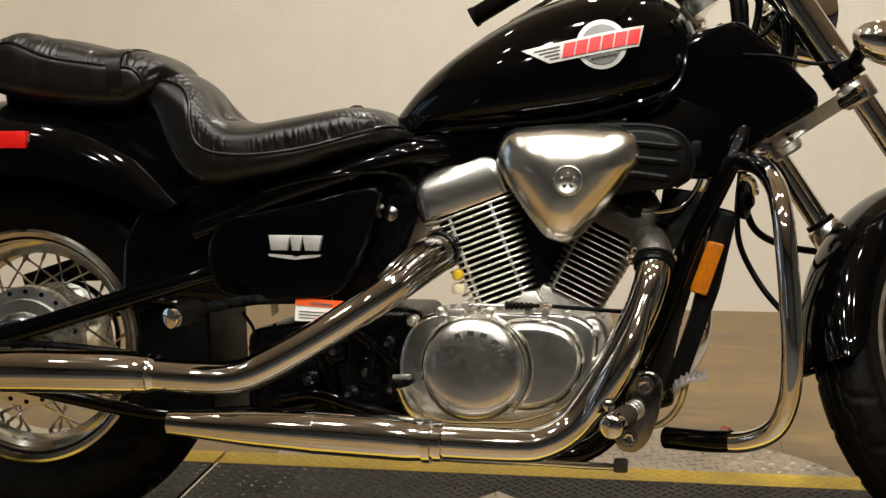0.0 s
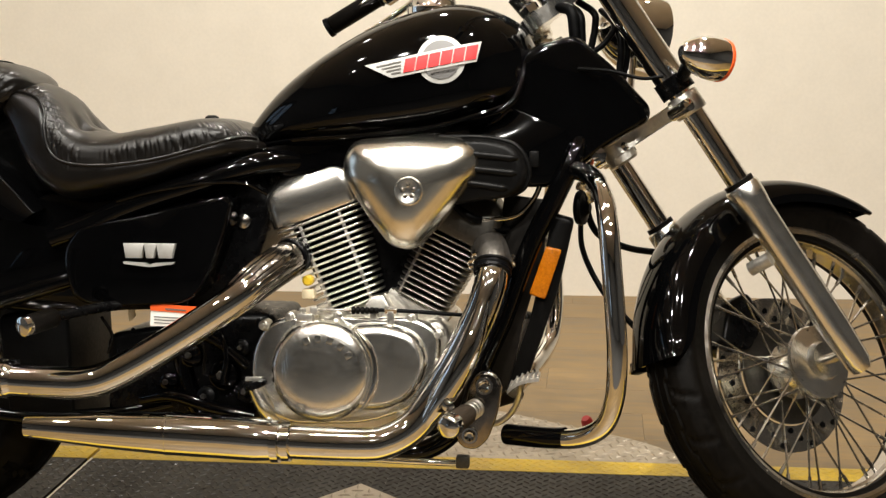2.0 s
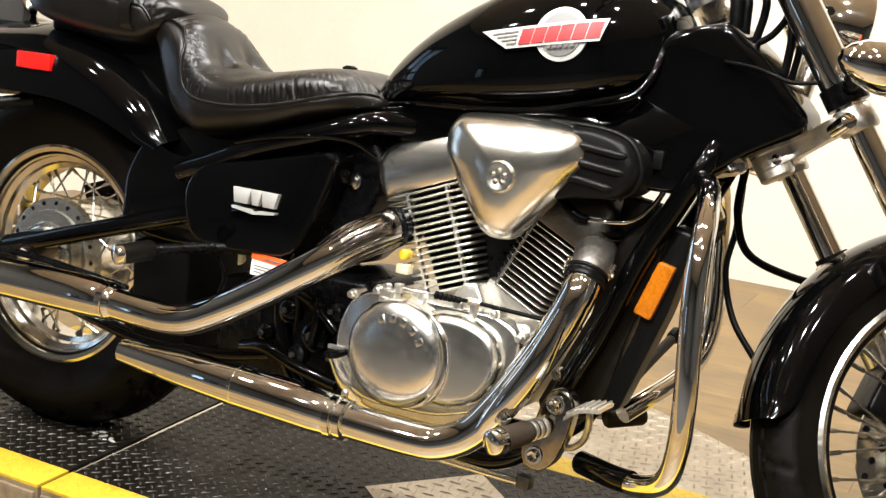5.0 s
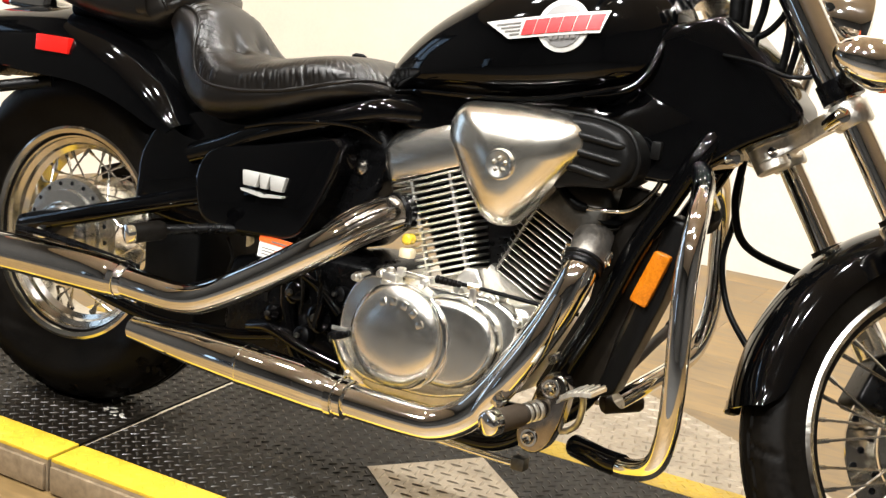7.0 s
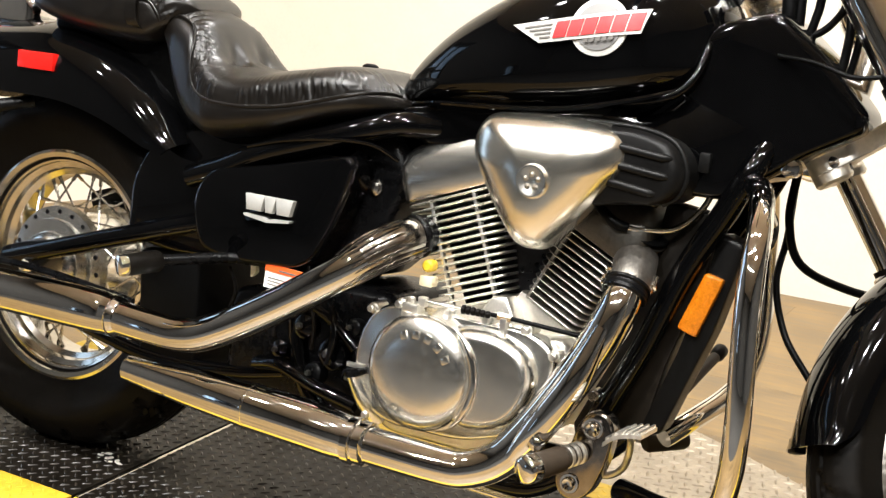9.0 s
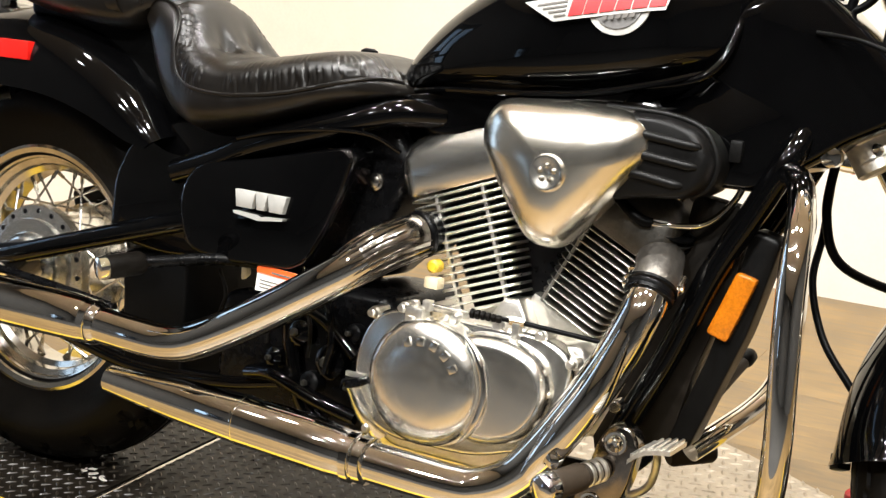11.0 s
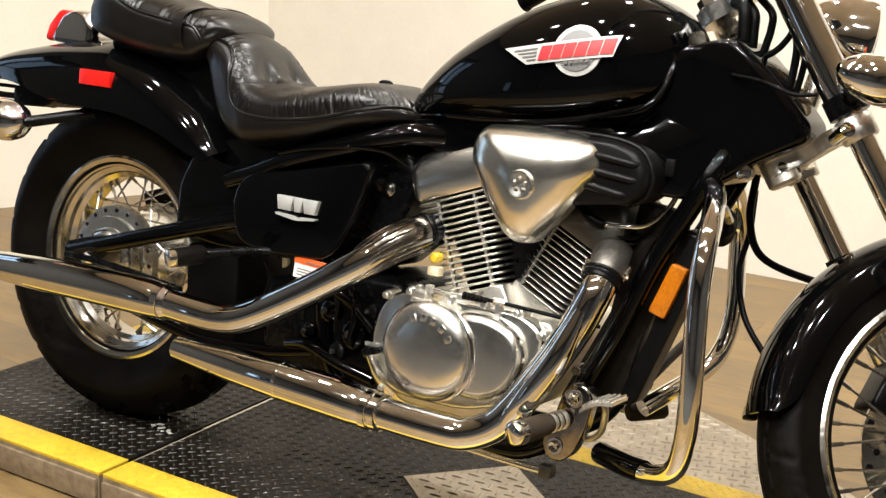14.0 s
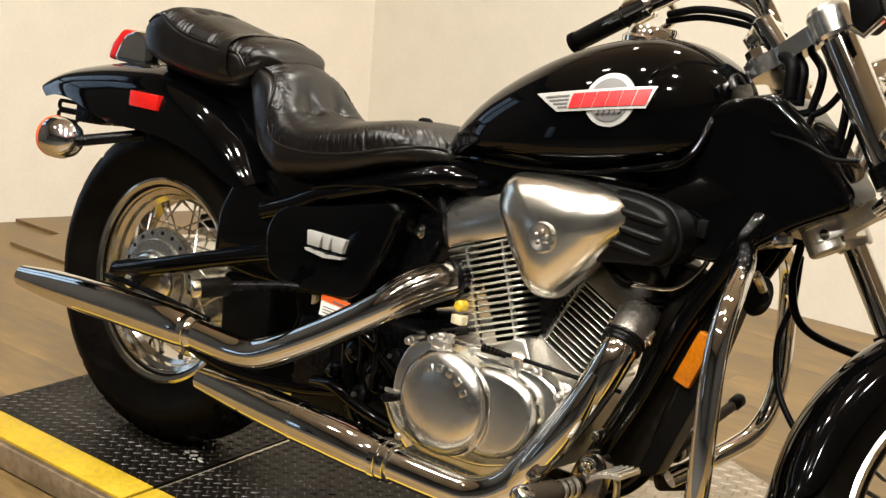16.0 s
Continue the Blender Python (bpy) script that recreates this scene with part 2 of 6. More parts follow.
bm = bmesh.new()
box(bm, (-2.6, -1.17, FLOOR_Z - 0.12), (5.2, 2.4, FLOOR_Z - 0.012))
floor = structure("floor", bm, WOOD, "warm brown wood plank show room floor", "floor")
# unseen floor, added dark to cut fill light and darken the chrome's reflections
bm = bmesh.new()
box(bm, (-2.6, -6.2, FLOOR_Z - 0.12), (5.2, -1.174, FLOOR_Z - 0.001))
structure("floor_south", bm, UNSEEN_FLOOR, "unseen dark grey floor added to darken the reflections", "floor")
bm = bmesh.new()
box(bm, (-2.6, WALL_Y, FLOOR_Z - 0.02), (5.0, WALL_Y + 0.15, CEIL_Z))
structure("wall_north", bm, WALL, "plain cream painted back wall", "wall")
bm = bmesh.new()
west = [(-1.42, WALL_Y), (-1.88, 1.0), (-1.98, 0.75), (-2.5, 0.75), (-2.5, WALL_Y)]
loft(bm, [[(x, y, FLOOR_Z - 0.02) for x, y in west], [(x, y, CEIL_Z) for x, y in west]])
structure("wall_west", bm, WALL, "cream painted side wall meeting the back wall", "wall")
# unseen wall, dark so that the bike's reflections stay low
bm = bmesh.new()
DOORS, DOOR_TOP = ((-4.45, -3.75), (-0.85, 0.35)), 2.15
for y0, y1 in ((-6.2, DOORS[0][0]), (DOORS[0][1], DOORS[1][0]), (DOORS[1][1], 0.746)):
    box(bm, (-2.5, y0, FLOOR_Z - 0.02), (-2.2, y1, CEIL_Z))
for (y0, y1), top_z in zip(DOORS, (0.98, DOOR_TOP)):
    box(bm, (-2.5, y0, top_z), (-2.2, y1, CEIL_Z))
structure("wall_southwest", bm, UNSEEN_WALL, "unseen plain wall, kept dark for the reflections", "wall")
# glazed doors to the daylight, with the bright yard behind them
def glazed_door(name, leaves, rows):
    door = tagged(new(name), "closed glazing letting in bluish daylight", "door", "", "structure")
    door.empty_display_size = 0.05
    for y0, y1 in leaves:
        bars = [((y0, FLOOR_Z + 0.004), (y0 + 0.08, rows[-1] + 0.10)), ((y1 - 0.08, FLOOR_Z + 0.004), (y1, rows[-1] + 0.10)), ((y0 + 0.08, FLOOR_Z + 0.004), (y1 - 0.08, 0.12))]
        bars += [((y0 + 0.08, z), (y1 - 0.08, z + (0.10 if z == rows[-1] else 0.08))) for z in rows]
        for lo, hi in bars:
            bm = bmesh.new()
            box(bm, (-2.36, lo[0], lo[1]), (-2.31, hi[0], hi[1]), 0.004)
            part("frame_bar", bm, BLACK_METAL, door, "black door frame bar")
        for z0, z1 in zip((0.12,) + tuple(z + 0.08 for z in rows[:-1]), rows):
            bm = bmesh.new()
            box(bm, (-2.338, y0 + 0.075, z0 - 0.004), (-2.332, y1 - 0.075, z1 + 0.004))
            part("pane", bm, GLASS, door, "clear glass pane").visible_shadow = False


glazed_door("window_1", (DOORS[0],), (0.88,))
glazed_door("door_1", ((-0.85, -0.253), (-0.247, 0.35)), (0.98, DOOR_TOP - 0.10))
bm = bmesh.new()
box(bm, (-3.42, -5.6, FLOOR_Z - 0.1), (-3.40, 1.8, CEIL_Z))
structure("backdrop", bm, DAYLIGHT, "plain bluish daylight outside the doors", "daylight")
# two more unseen walls, added dark for the same reflections
bm = bmesh.new()
box(bm, (5.0, -6.2, FLOOR_Z - 0.02), (5.15, 2.4, CEIL_Z))
structure("wall_east", bm, UNSEEN_WALL, "unseen plain side wall, kept dark for the reflections", "wall")
bm = bmesh.new()
box(bm, (-2.5, -6.35, FLOOR_Z - 0.02), (5.15, -6.2, CEIL_Z))
structure("wall_south", bm, UNSEEN_WALL, "unseen plain far wall, kept dark for the reflections", "wall")
bm = bmesh.new()
box(bm, (-2.6, -6.35, CEIL_Z), (5.15, 2.4, CEIL_Z + 0.1))
structure("ceiling", bm, CEIL, "tan ceiling with round lamps", "ceiling")


def ceiling_lamp():
    lamp = thing("ceiling_lamp", "small round recessed ceiling lamp in a metal ring", "lamp", "ceiling lamps")
    bm = bmesh.new()
    lathe(bm, [(0, 0.075), (0.03, 0.075), (0.03, 0.06), (0.004, 0.058)], (0, 0, 0), (0, 0, -1), 24, True)
    part("ring", bm, CHROME_DULL, lamp)
    return lamp


first = ceiling_lamp()
first.matrix_basis = pose(*LAMPS[0][:2], CEIL_Z)
for lx, ly, watts in LAMPS[1:]:
    copy_thing(first, pose(lx, ly, CEIL_Z))

# ---- motorcycle ----
bike = thing("motorcycle", "black cruiser motorcycle with chrome exhausts parked on a lift", "motorcycle", m=pose(0, 0, 0, -LEAN, 0, 0))
ax = Vector((1.324, 0, 0.557))
steer_up = Vector((-math.sin(radians(RAKE)), 0, math.cos(radians(RAKE))))
TURN = Matrix.Translation(ax) @ Matrix.Rotation(radians(STEER), 4, steer_up) @ Matrix.Translation(-ax)
AXLE_R, AXLE_F = Vector((0, 0, 0.319)), Vector((1.609, 0, 0.317))


def tyre(name, centre, R, half, bead_r, bead_half, tread, xf=None):
    """A tyre with a carved tread; tread(angle, across) gives the depth of a groove there."""
    prof, n = [], 60
    for k in range(n + 1):
        s = -1 + 2 * k / n
        a = abs(s)
        if a < 0.62:
            y, r = half * 1.28 * s * (1 - 0.12 * a), R - 0.10 * half * (a / 0.62) ** 2 * 2.2
        else:
            u = (a - 0.62) / 0.38
            r0 = R - 0.22 * half
            w = radians(90 * u)
            y = math.copysign(half * (0.735 + 0.265 * math.sin(min(u * 2.2, 1) * math.pi / 2)) * (1 - max(u - 0.45, 0) / 0.55 * (1 - bead_half / half)), s)
            r = r0 + (bead_r - r0) * u ** 1.1
        prof.append((y, r))
    prof += [(bead_half * 0.9, bead_r - 0.012), (-bead_half * 0.9, bead_r - 0.012)]
    bm, segs, rings = bmesh.new(), 480, []
    for y, r in prof:
        ring = []
        for k in range(segs):
            a = 2 * math.pi * k / segs
            rr = r - (tread(k, y / half) if r > R - 0.035 else 0)
            ring.append(bm.verts.new((centre[0] + rr * math.cos(a), centre[1] + y, centre[2] + rr * math.sin(a))))
        rings.append(ring)
    rings.append(rings[0])
    bridge(bm, rings, True, False)
    return part(name, bm, RUBBER, bike, "black road tyre with carved tread", xf, 35)


def tread_front(k, s):
    a, j = abs(s), (k + (0 if s > 0 else 10)) % 20
    if a < 0.035:
        return 0.0025
    if abs(a - (0.30 if j < 10 else 0.44)) < 0.04 or (j in (0, 1, 10, 11) and 0.30 < a < 0.44):
        return 0.003
    return 0.003 if 0.44 < a < 0.98 and (j - int((a - 0.44) * 9)) % 20 in (4, 5, 6) else 0


def tread_rear(k, s):
    a = abs(s)
    j = (k // 2 + (0 if s > 0 else 6)) % 12
    zig = int(3 * abs((a * 4) % 2 - 1))
    if 0.16 < a < 1.0 and j in (zig, zig + 1):
        return 0.007
    return 0.006 if 0.06 < a < 0.12 or 0.5 < a < 0.56 and j < 8 else 0


tyre("rear_tyre", AXLE_R, 0.325, 0.086, 0.197, 0.060, tread_rear)
tyre("front_tyre", AXLE_F, 0.314, 0.054, 0.232, 0.036, tread_front, TURN)


def rim(name, centre, r, w, xf=None):
    bm = bmesh.new()
    deep = 0.5 if xf else 1.0
    prof = [(-w, r + 0.010), (-w - 0.004, r + 0.010), (-w - 0.006, r + 0.004), (-w - 0.003, r - 0.004), (-w * 0.90, r - 0.006), (-w * 0.84, r - 0.012), (-w * 0.72, r - 0.013), (-w * 0.62, r - 0.022), (-w * 0.48, r - 0.025), (-w * 0.36, r - 0.034), (w * 0.36, r - 0.034), (w * 0.48, r - 0.025), (w * 0.62, r - 0.022), (w * 0.72, r - 0.013), (w * 0.84, r - 0.012), (w * 0.90, r - 0.006), (w + 0.003, r - 0.004), (w + 0.006, r + 0.004), (w + 0.004, r + 0.010), (w, r + 0.010), (w * 0.4, r - 0.026), (-w * 0.4, r - 0.026)]
    prof = [(y, q if q > r else r - (r - q) * deep) for y, q in prof]
    lathe(bm, prof, centre, (0, 1, 0), 96, True)
    return part(name, bm, CHROME_DULL if xf else RIM, bike, "chromed spoked wheel rim", xf, 22)


def spokes(parent, centre, r, hub_r, hub_w, count, xf=None):
    for k in range(count):
        s = -1 if k % 2 else 1
        a = 2 * math.pi * k / count
        lean = radians(38 if (k // 2) % 2 else -38)
        inner = Vector((hub_r * math.cos(a + lean), s * hub_w, hub_r * math.sin(a + lean))) + centre
        outer = Vector((r * math.cos(a), s * 0.006, r * math.sin(a))) + centre
        bm = bmesh.new()
        near = outer + (inner - outer).normalized() * 0.022
        tube(bm, [(*inner, 0.0020), (*near, 0.0020), (*near, 0.0034), (*outer, 0.0034)], 0.002, 6, smooth=False)
        part("spoke", bm, CHROME_DULL, parent, "", xf)


rear_rim = rim("rear_rim", AXLE_R, 0.194, 0.058)
spokes(rear_rim, AXLE_R, 0.165, 0.092, 0.045, 40)
front_rim = rim("front_rim", AXLE_F, 0.230, 0.036, TURN)
spokes(front_rim, AXLE_F, 0.214, 0.040, 0.030, 40, TURN)

# hubs and brakes
bm = bmesh.new()
lathe(bm, [(-0.105, 0.012), (-0.105, 0.05), (-0.098, 0.058), (-0.085, 0.062), (-0.082, 0.082), (-0.074, 0.084), (-0.070, 0.104), (-0.055, 0.106), (-0.050, 0.09), (0.05, 0.09), (0.055, 0.104), (0.065, 0.104), (0.066, 0.03), (0.10, 0.02)], AXLE_R, (0, 1, 0), 48)
hub = part("rear_hub", bm, ALU, bike, "polished aluminium brake drum hub")
for k in range(20):
    a = 2 * math.pi * k / 20
    bm = bmesh.new()
    lathe(bm, [(-0.0725, 0.0045), (-0.068, 0.0045)], AXLE_R + Vector((0.095 * math.cos(a), 0, 0.095 * math.sin(a))), (0, 1, 0), 8)
    part("hub_hole", bm, BLACK_METAL, hub, "dark hole in the hub flange")
bm = bmesh.new()
lathe(bm, [(0.072, 0.108), (0.078, 0.108), (0.078, 0.05), (0.072, 0.05)], AXLE_R, (0, 1, 0), 48, True)
part("rear_sprocket", bm, BLACK_METAL, bike, "dark rear chain sprocket")
bm = bmesh.new()
slab(bm, rounded([(-0.10, 0.43), (0.0, 0.462), (0.12, 0.47), (0.38, 0.44), (0.38, 0.40), (0.12, 0.425), (0.0, 0.42), (-0.09, 0.40)], 0.01), 0.10, 0.125, 0.004)
part("chain_guard", bm, BLACK_METAL, bike, "black chain guard")
bm = bmesh.new()
slab(bm, rounded([(0.0, 0.21), (0.36, 0.24), (0.37, 0.27), (0.0, 0.235)], 0.006), 0.095, 0.115, 0.003)
part("lower_chain_run", bm, BLACK_METAL, bike, "dark lower run of the chain")
bm = bmesh.new()
lathe(bm, [(-0.06, 0.014), (-0.058, 0.03), (-0.045, 0.034), (-0.038, 0.062), (-0.032, 0.064), (-0.028, 0.03), (0.028, 0.03), (0.032, 0.05), (0.038, 0.05), (0.06, 0.02)], AXLE_F, (0, 1, 0), 40)
fhub = part("front_hub", bm, ALU, bike, "polished aluminium front hub with drilled flange", TURN)
for k in range(10):
    a = 2 * math.pi * k / 10
    bm = bmesh.new()
    lathe(bm, [(-0.0395, 0.004), (-0.036, 0.004)], AXLE_F + Vector((0.054 * math.cos(a), 0, 0.054 * math.sin(a))), (0, 1, 0), 8)
    part("hub_hole", bm, BLACK_METAL, fhub, "dark hole in the hub flange", TURN)
bm = bmesh.new()
lathe(bm, [(0.058, 0.138), (0.063, 0.138), (0.063, 0.092), (0.058, 0.092)], AXLE_F, (0, 1, 0), 48, True)
disc = part("brake_disc", bm, RIM, bike, "drilled steel brake disc", TURN)
for k in range(36):
    a = 2 * math.pi * k / 36
    rad = (0.100, 0.115, 0.129)[k % 3]
    bm = bmesh.new()
    lathe(bm, [(0.0565, 0.0055), (0.060, 0.0055)], AXLE_F + Vector((rad * math.cos(a), 0, rad * math.sin(a))), (0, 1, 0), 8)
    part("disc_hole", bm, BLACK_METAL, disc, "dark hole in the disc", TURN)
bm = bmesh.new()
lathe(bm, [(0.05, 0.09), (0.056, 0.09), (0.058, 0.03), (0.05, 0.03)], AXLE_F, (0, 1, 0), 32, True)
part("disc_carrier", bm, DARK_CAST, bike, "cast disc carrier", TURN)
bm = bmesh.new()
slab(bm, rounded([(1.47, 0.36), (1.50, 0.44), (1.545, 0.46), (1.57, 0.40), (1.53, 0.35)], 0.015), 0.04, 0.11, 0.008)
part("brake_caliper", bm, BLACK_METAL, bike, "black brake caliper", TURN)
bm = bmesh.new()
tube(bm, [AXLE_F + Vector((0, -0.125, 0)), AXLE_F + Vector((0, 0.125, 0))], 0.009, 12, smooth=False)
part("front_axle", bm, CHROME_DULL, bike, "steel axle", TURN)


def mudguard(name, centre, a0, a1, outer, inner, half, label, xf=None, n=44, corner=0.5):
    """A fender: outer(a), inner(a) and half(a) give the crown radius, the skirt's edge and the half width at an angle in degrees."""
    bm, secs = bmesh.new(), []
    for k in range(n + 1):
        a = a0 + (a1 - a0) * k / n
        ro, ri, h = outer(a), inner(a), half(a)
        prof = [(-h, ri)]
        for j in range(19):
            w = radians(180 - 10 * j)
            c, s = math.cos(w), math.sin(w)
            prof.append((h * math.copysign(abs(c) ** corner, c), ri + (ro - ri) * (0.20 + 0.80 * s ** 0.8)))
        prof.append((h, ri))
        back = [(y * (h - 0.004) / h, ri if i in (0, len(prof) - 1) else r - 0.004) for i, (y, r) in enumerate(prof)]
        ca, sa = math.cos(radians(a)), math.sin(radians(a))
        secs.append([(centre[0] + r * ca, centre[1] + y, centre[2] + r * sa) for y, r in prof + back[::-1]])
    loft(bm, secs)
    return part(name, bm, PAINT, bike, label, xf, 50)


mudguard("rear_fender", AXLE_R, 39, 142, curve([39, 45, 60, 75, 90, 105, 120, 132, 142], [0.416, 0.418, 0.424, 0.428, 0.428, 0.435, 0.464, 0.506, 0.552]),
         curve([39, 45, 60, 75, 90, 105, 118, 130, 142], [0.372, 0.345, 0.318, 0.302, 0.295, 0.305, 0.345, 0.418, 0.500]), curve([36, 60, 90, 115, 130, 142], [0.160, 0.166, 0.164, 0.152, 0.130, 0.090]), "glossy black steel rear fender", corner=0.8)
mudguard("front_fender", AXLE_F, 60, 182, curve([60, 90, 130, 160, 182], [0.330, 0.332, 0.334, 0.332, 0.330]), curve([60, 66, 85, 120, 160, 176, 182], [0.316, 0.298, 0.280, 0.272, 0.274, 0.282, 0.312]),
         curve([60, 68, 100, 182], [0.056, 0.066, 0.068, 0.066]), "glossy black front fender", TURN, corner=0.92)
bm = bmesh.new()
box(bm, (1.286, 0.030, 0.302), (1.302, 0.056, 0.322), 0.003)
part("fender_tab", bm, BLACK_METAL, bike, "small tab on the fender's rear edge", TURN)

# fork and clamps
down = -steer_up
ahead = Vector((math.cos(radians(RAKE)), 0, math.sin(radians(RAKE))))


def on_fork(dist, side, fwd=0.0):
    return AXLE_F + steer_up * dist + ahead * fwd + Vector((0, side, 0))


for s in (-1, 1):
    bm = bmesh.new()
    tube(bm, [(*on_fork(-0.035, 0.112 * s, 0), 0.016), (*on_fork(-0.02, 0.112 * s), 0.022), (*on_fork(0.05, 0.112 * s), 0.0255), (*on_fork(0.28, 0.112 * s), 0.027), (*on_fork(0.300, 0.112 * s), 0.0295), (*on_fork(0.324, 0.112 * s), 0.0300), (*on_fork(0.328, 0.112 * s), 0.027)], 0.026, 24, smooth=False)
    lower = part("fork_lower", bm, BRUSHED, bike, "brushed aluminium fork lower", TURN)
    bm = bmesh.new()
    tube(bm, [on_fork(0.326, 0.112 * s), on_fork(0.336, 0.112 * s)], 0.0255, 20, smooth=False)
    part("dust_seal", bm, RUBBER, lower, "black rubber dust seal", TURN)
    bm = bmesh.new()
    tube(bm, [on_fork(0.20, 0.099 * s, -0.02), on_fork(0.20, 0.06 * s, -0.035)], 0.012, 12, smooth=False)
    part("fender_mount", bm, CAST, lower, "cast fender mount", TURN)
    bm = bmesh.new()
    lathe(bm, [(-0.006, 0.012), (-0.004, 0.016), (0.02, 0.016)], on_fork(0.0, 0.122 * s), (0, -s, 0), 18)
    part("axle_nut", bm, CHROME_DULL, lower, "steel axle nut", TURN)
    bm = bmesh.new()
    tube(bm, [on_fork(0.33, 0.112 * s), on_fork(0.74, 0.112 * s)], 0.0195, 24, smooth=False)
    part("fork_tube", bm, CHROME, bike, "chrome fork tube", TURN)
    bm = bmesh.new()
    tube(bm, [on_fork(0.540, 0.112 * s), on_fork(0.720, 0.112 * s)], 0.0265, 24, smooth=False)
    part("fork_cover", bm, CHROME, bike, "chrome fork shroud", TURN)
    bm = bmesh.new()
    tube(bm, [(*on_fork(0.724, 0.112 * s), 0.029), (*on_fork(0.729, 0.112 * s), 0.0315), (*on_fork(0.762, 0.112 * s), 0.0315), (*on_fork(0.770, 0.112 * s), 0.027)], 0.03, 24, smooth=False)
    part("top_clamp_ring", bm, ALU, bike, "aluminium clamp ring round the fork top", TURN, 20)
    bm = bmesh.new()
    tube(bm, [(*on_fork(0.470, 0.112 * s), 0.025), (*on_fork(0.473, 0.112 * s), 0.0275), (*on_fork(0.503, 0.112 * s), 0.0275), (*on_fork(0.506, 0.112 * s), 0.025)], 0.03, 24, smooth=False)
    clamp = part("lower_clamp_ring", bm, CAST, bike, "cast fork clamp ring", TURN)
    bm = bmesh.new()
    lathe(bm, [(-0.012, 0.006), (-0.01, 0.011), (0.035, 0.011)], on_fork(0.486, 0.112 * s, -0.034) + Vector((0, -0.03, 0)), (0, 1, 0), 12)
    part("clamp_bolt", bm, CHROME, clamp, "chrome pinch bolt", TURN)
bm = bmesh.new()
frame_m = Matrix((ahead, Vector((0, 1, 0)), steer_up)).transposed().to_4x4()
for s in (-1, 1):
    plan = rounded([(-0.105, 0), (-0.100, 0.022 * s), (-0.060, 0.034 * s), (-0.045, 0.060 * s), (-0.034, 0.110 * s), (0.012, 0.112 * s), (0.012, 0.080 * s), (-0.016, 0.052 * s), (-0.030, 0)], 0.008, 3)
    o = on_fork(0.490, 0, 0)
    loft(bm, [[o + ahead * (p.x - 0.004 * (abs(h) > 0.011)) + Vector((0, p.y, 0)) + steer_up * h for p in plan] for h in (-0.012, -0.010, 0.010, 0.012)])
part("lower_triple_clamp", bm, CAST, bike, "cast aluminium stepped lower triple clamp", TURN, 30)
bm = bmesh.new()
lathe(bm, [(0, 0.022), (0.004, 0.026), (0.038, 0.026), (0.042, 0.022)], on_fork(0.462, 0, -0.082), steer_up, 24)
part("stem_boss", bm, CAST, bike, "cast boss below the steering stem", TURN)
bm = bmesh.new()
lathe(bm, [(-0.004, 0.005), (-0.002, 0.009), (0.02, 0.009)], on_fork(0.486, -0.024, -0.085), (0, 1, 0), 14)
part("boss_bolt", bm, CHROME, bike, "chrome boss bolt", TURN)
bm = bmesh.new()
for s in (-1, 1):
    plan = rounded([(-0.098, 0), (-0.092, 0.020 * s), (-0.062, 0.040 * s), (-0.026, 0.100 * s), (0.012, 0.112 * s), (0.004, 0.070 * s), (-0.034, 0.020 * s), (-0.040, 0)], 0.010, 3)
    o = on_fork(0.745, 0, 0)
    loft(bm, [[o + ahead * p.x + Vector((0, p.y, 0)) + steer_up * h for p in plan] for h in (-0.013, 0.013)])
part("top_triple_clamp", bm, ALU, bike, "aluminium top triple clamp", TURN, 30)
bm = bmesh.new()
tube(bm, [on_fork(0.47, 0, -0.075), on_fork(0.700, 0, -0.075)], 0.022, 18, smooth=False)
part("steering_stem", bm, BLACK_METAL, bike, "black steering stem", TURN)
bm = bmesh.new()
lathe(bm, [(0, 0.017), (0.012, 0.017), (0.016, 0.012)], on_fork(0.762, 0, -0.072), steer_up, 6)
part("stem_nut", bm, CHROME, bike, "chrome stem nut", TURN)

# handlebar
for s in (-1, 1):
    bm = bmesh.new()
    tube(bm, [on_fork(0.750, 0.030 * s, -0.048), on_fork(0.806, 0.030 * s, -0.058)], 0.016, 14, smooth=False)
    part("riser", bm, CHROME, bike, "chrome handlebar riser", TURN)
bm = bmesh.new()
half_bar = [(*on_fork(0.800, 0.0, -0.058),), (*on_fork(0.800, 0.030, -0.058),), (1.137, 0.009, 0.957), (1.129, 0.008, 0.972), (1.115, 0.010, 0.989), (1.096, 0.022, 1.004), (1.062, 0.056, 1.024), (1.013, 0.104, 1.036), (0.974, 0.150, 1.024), (0.929, 0.190, 1.003), (0.880, 0.246, 0.978)]
tube(bm, [(x, -y, z) for x, y, z in half_bar[:0:-1]] + half_bar, 0.0125, 14, 8)
part("handlebar", bm, CHROME, bike, "swept back chrome handlebar", TURN)
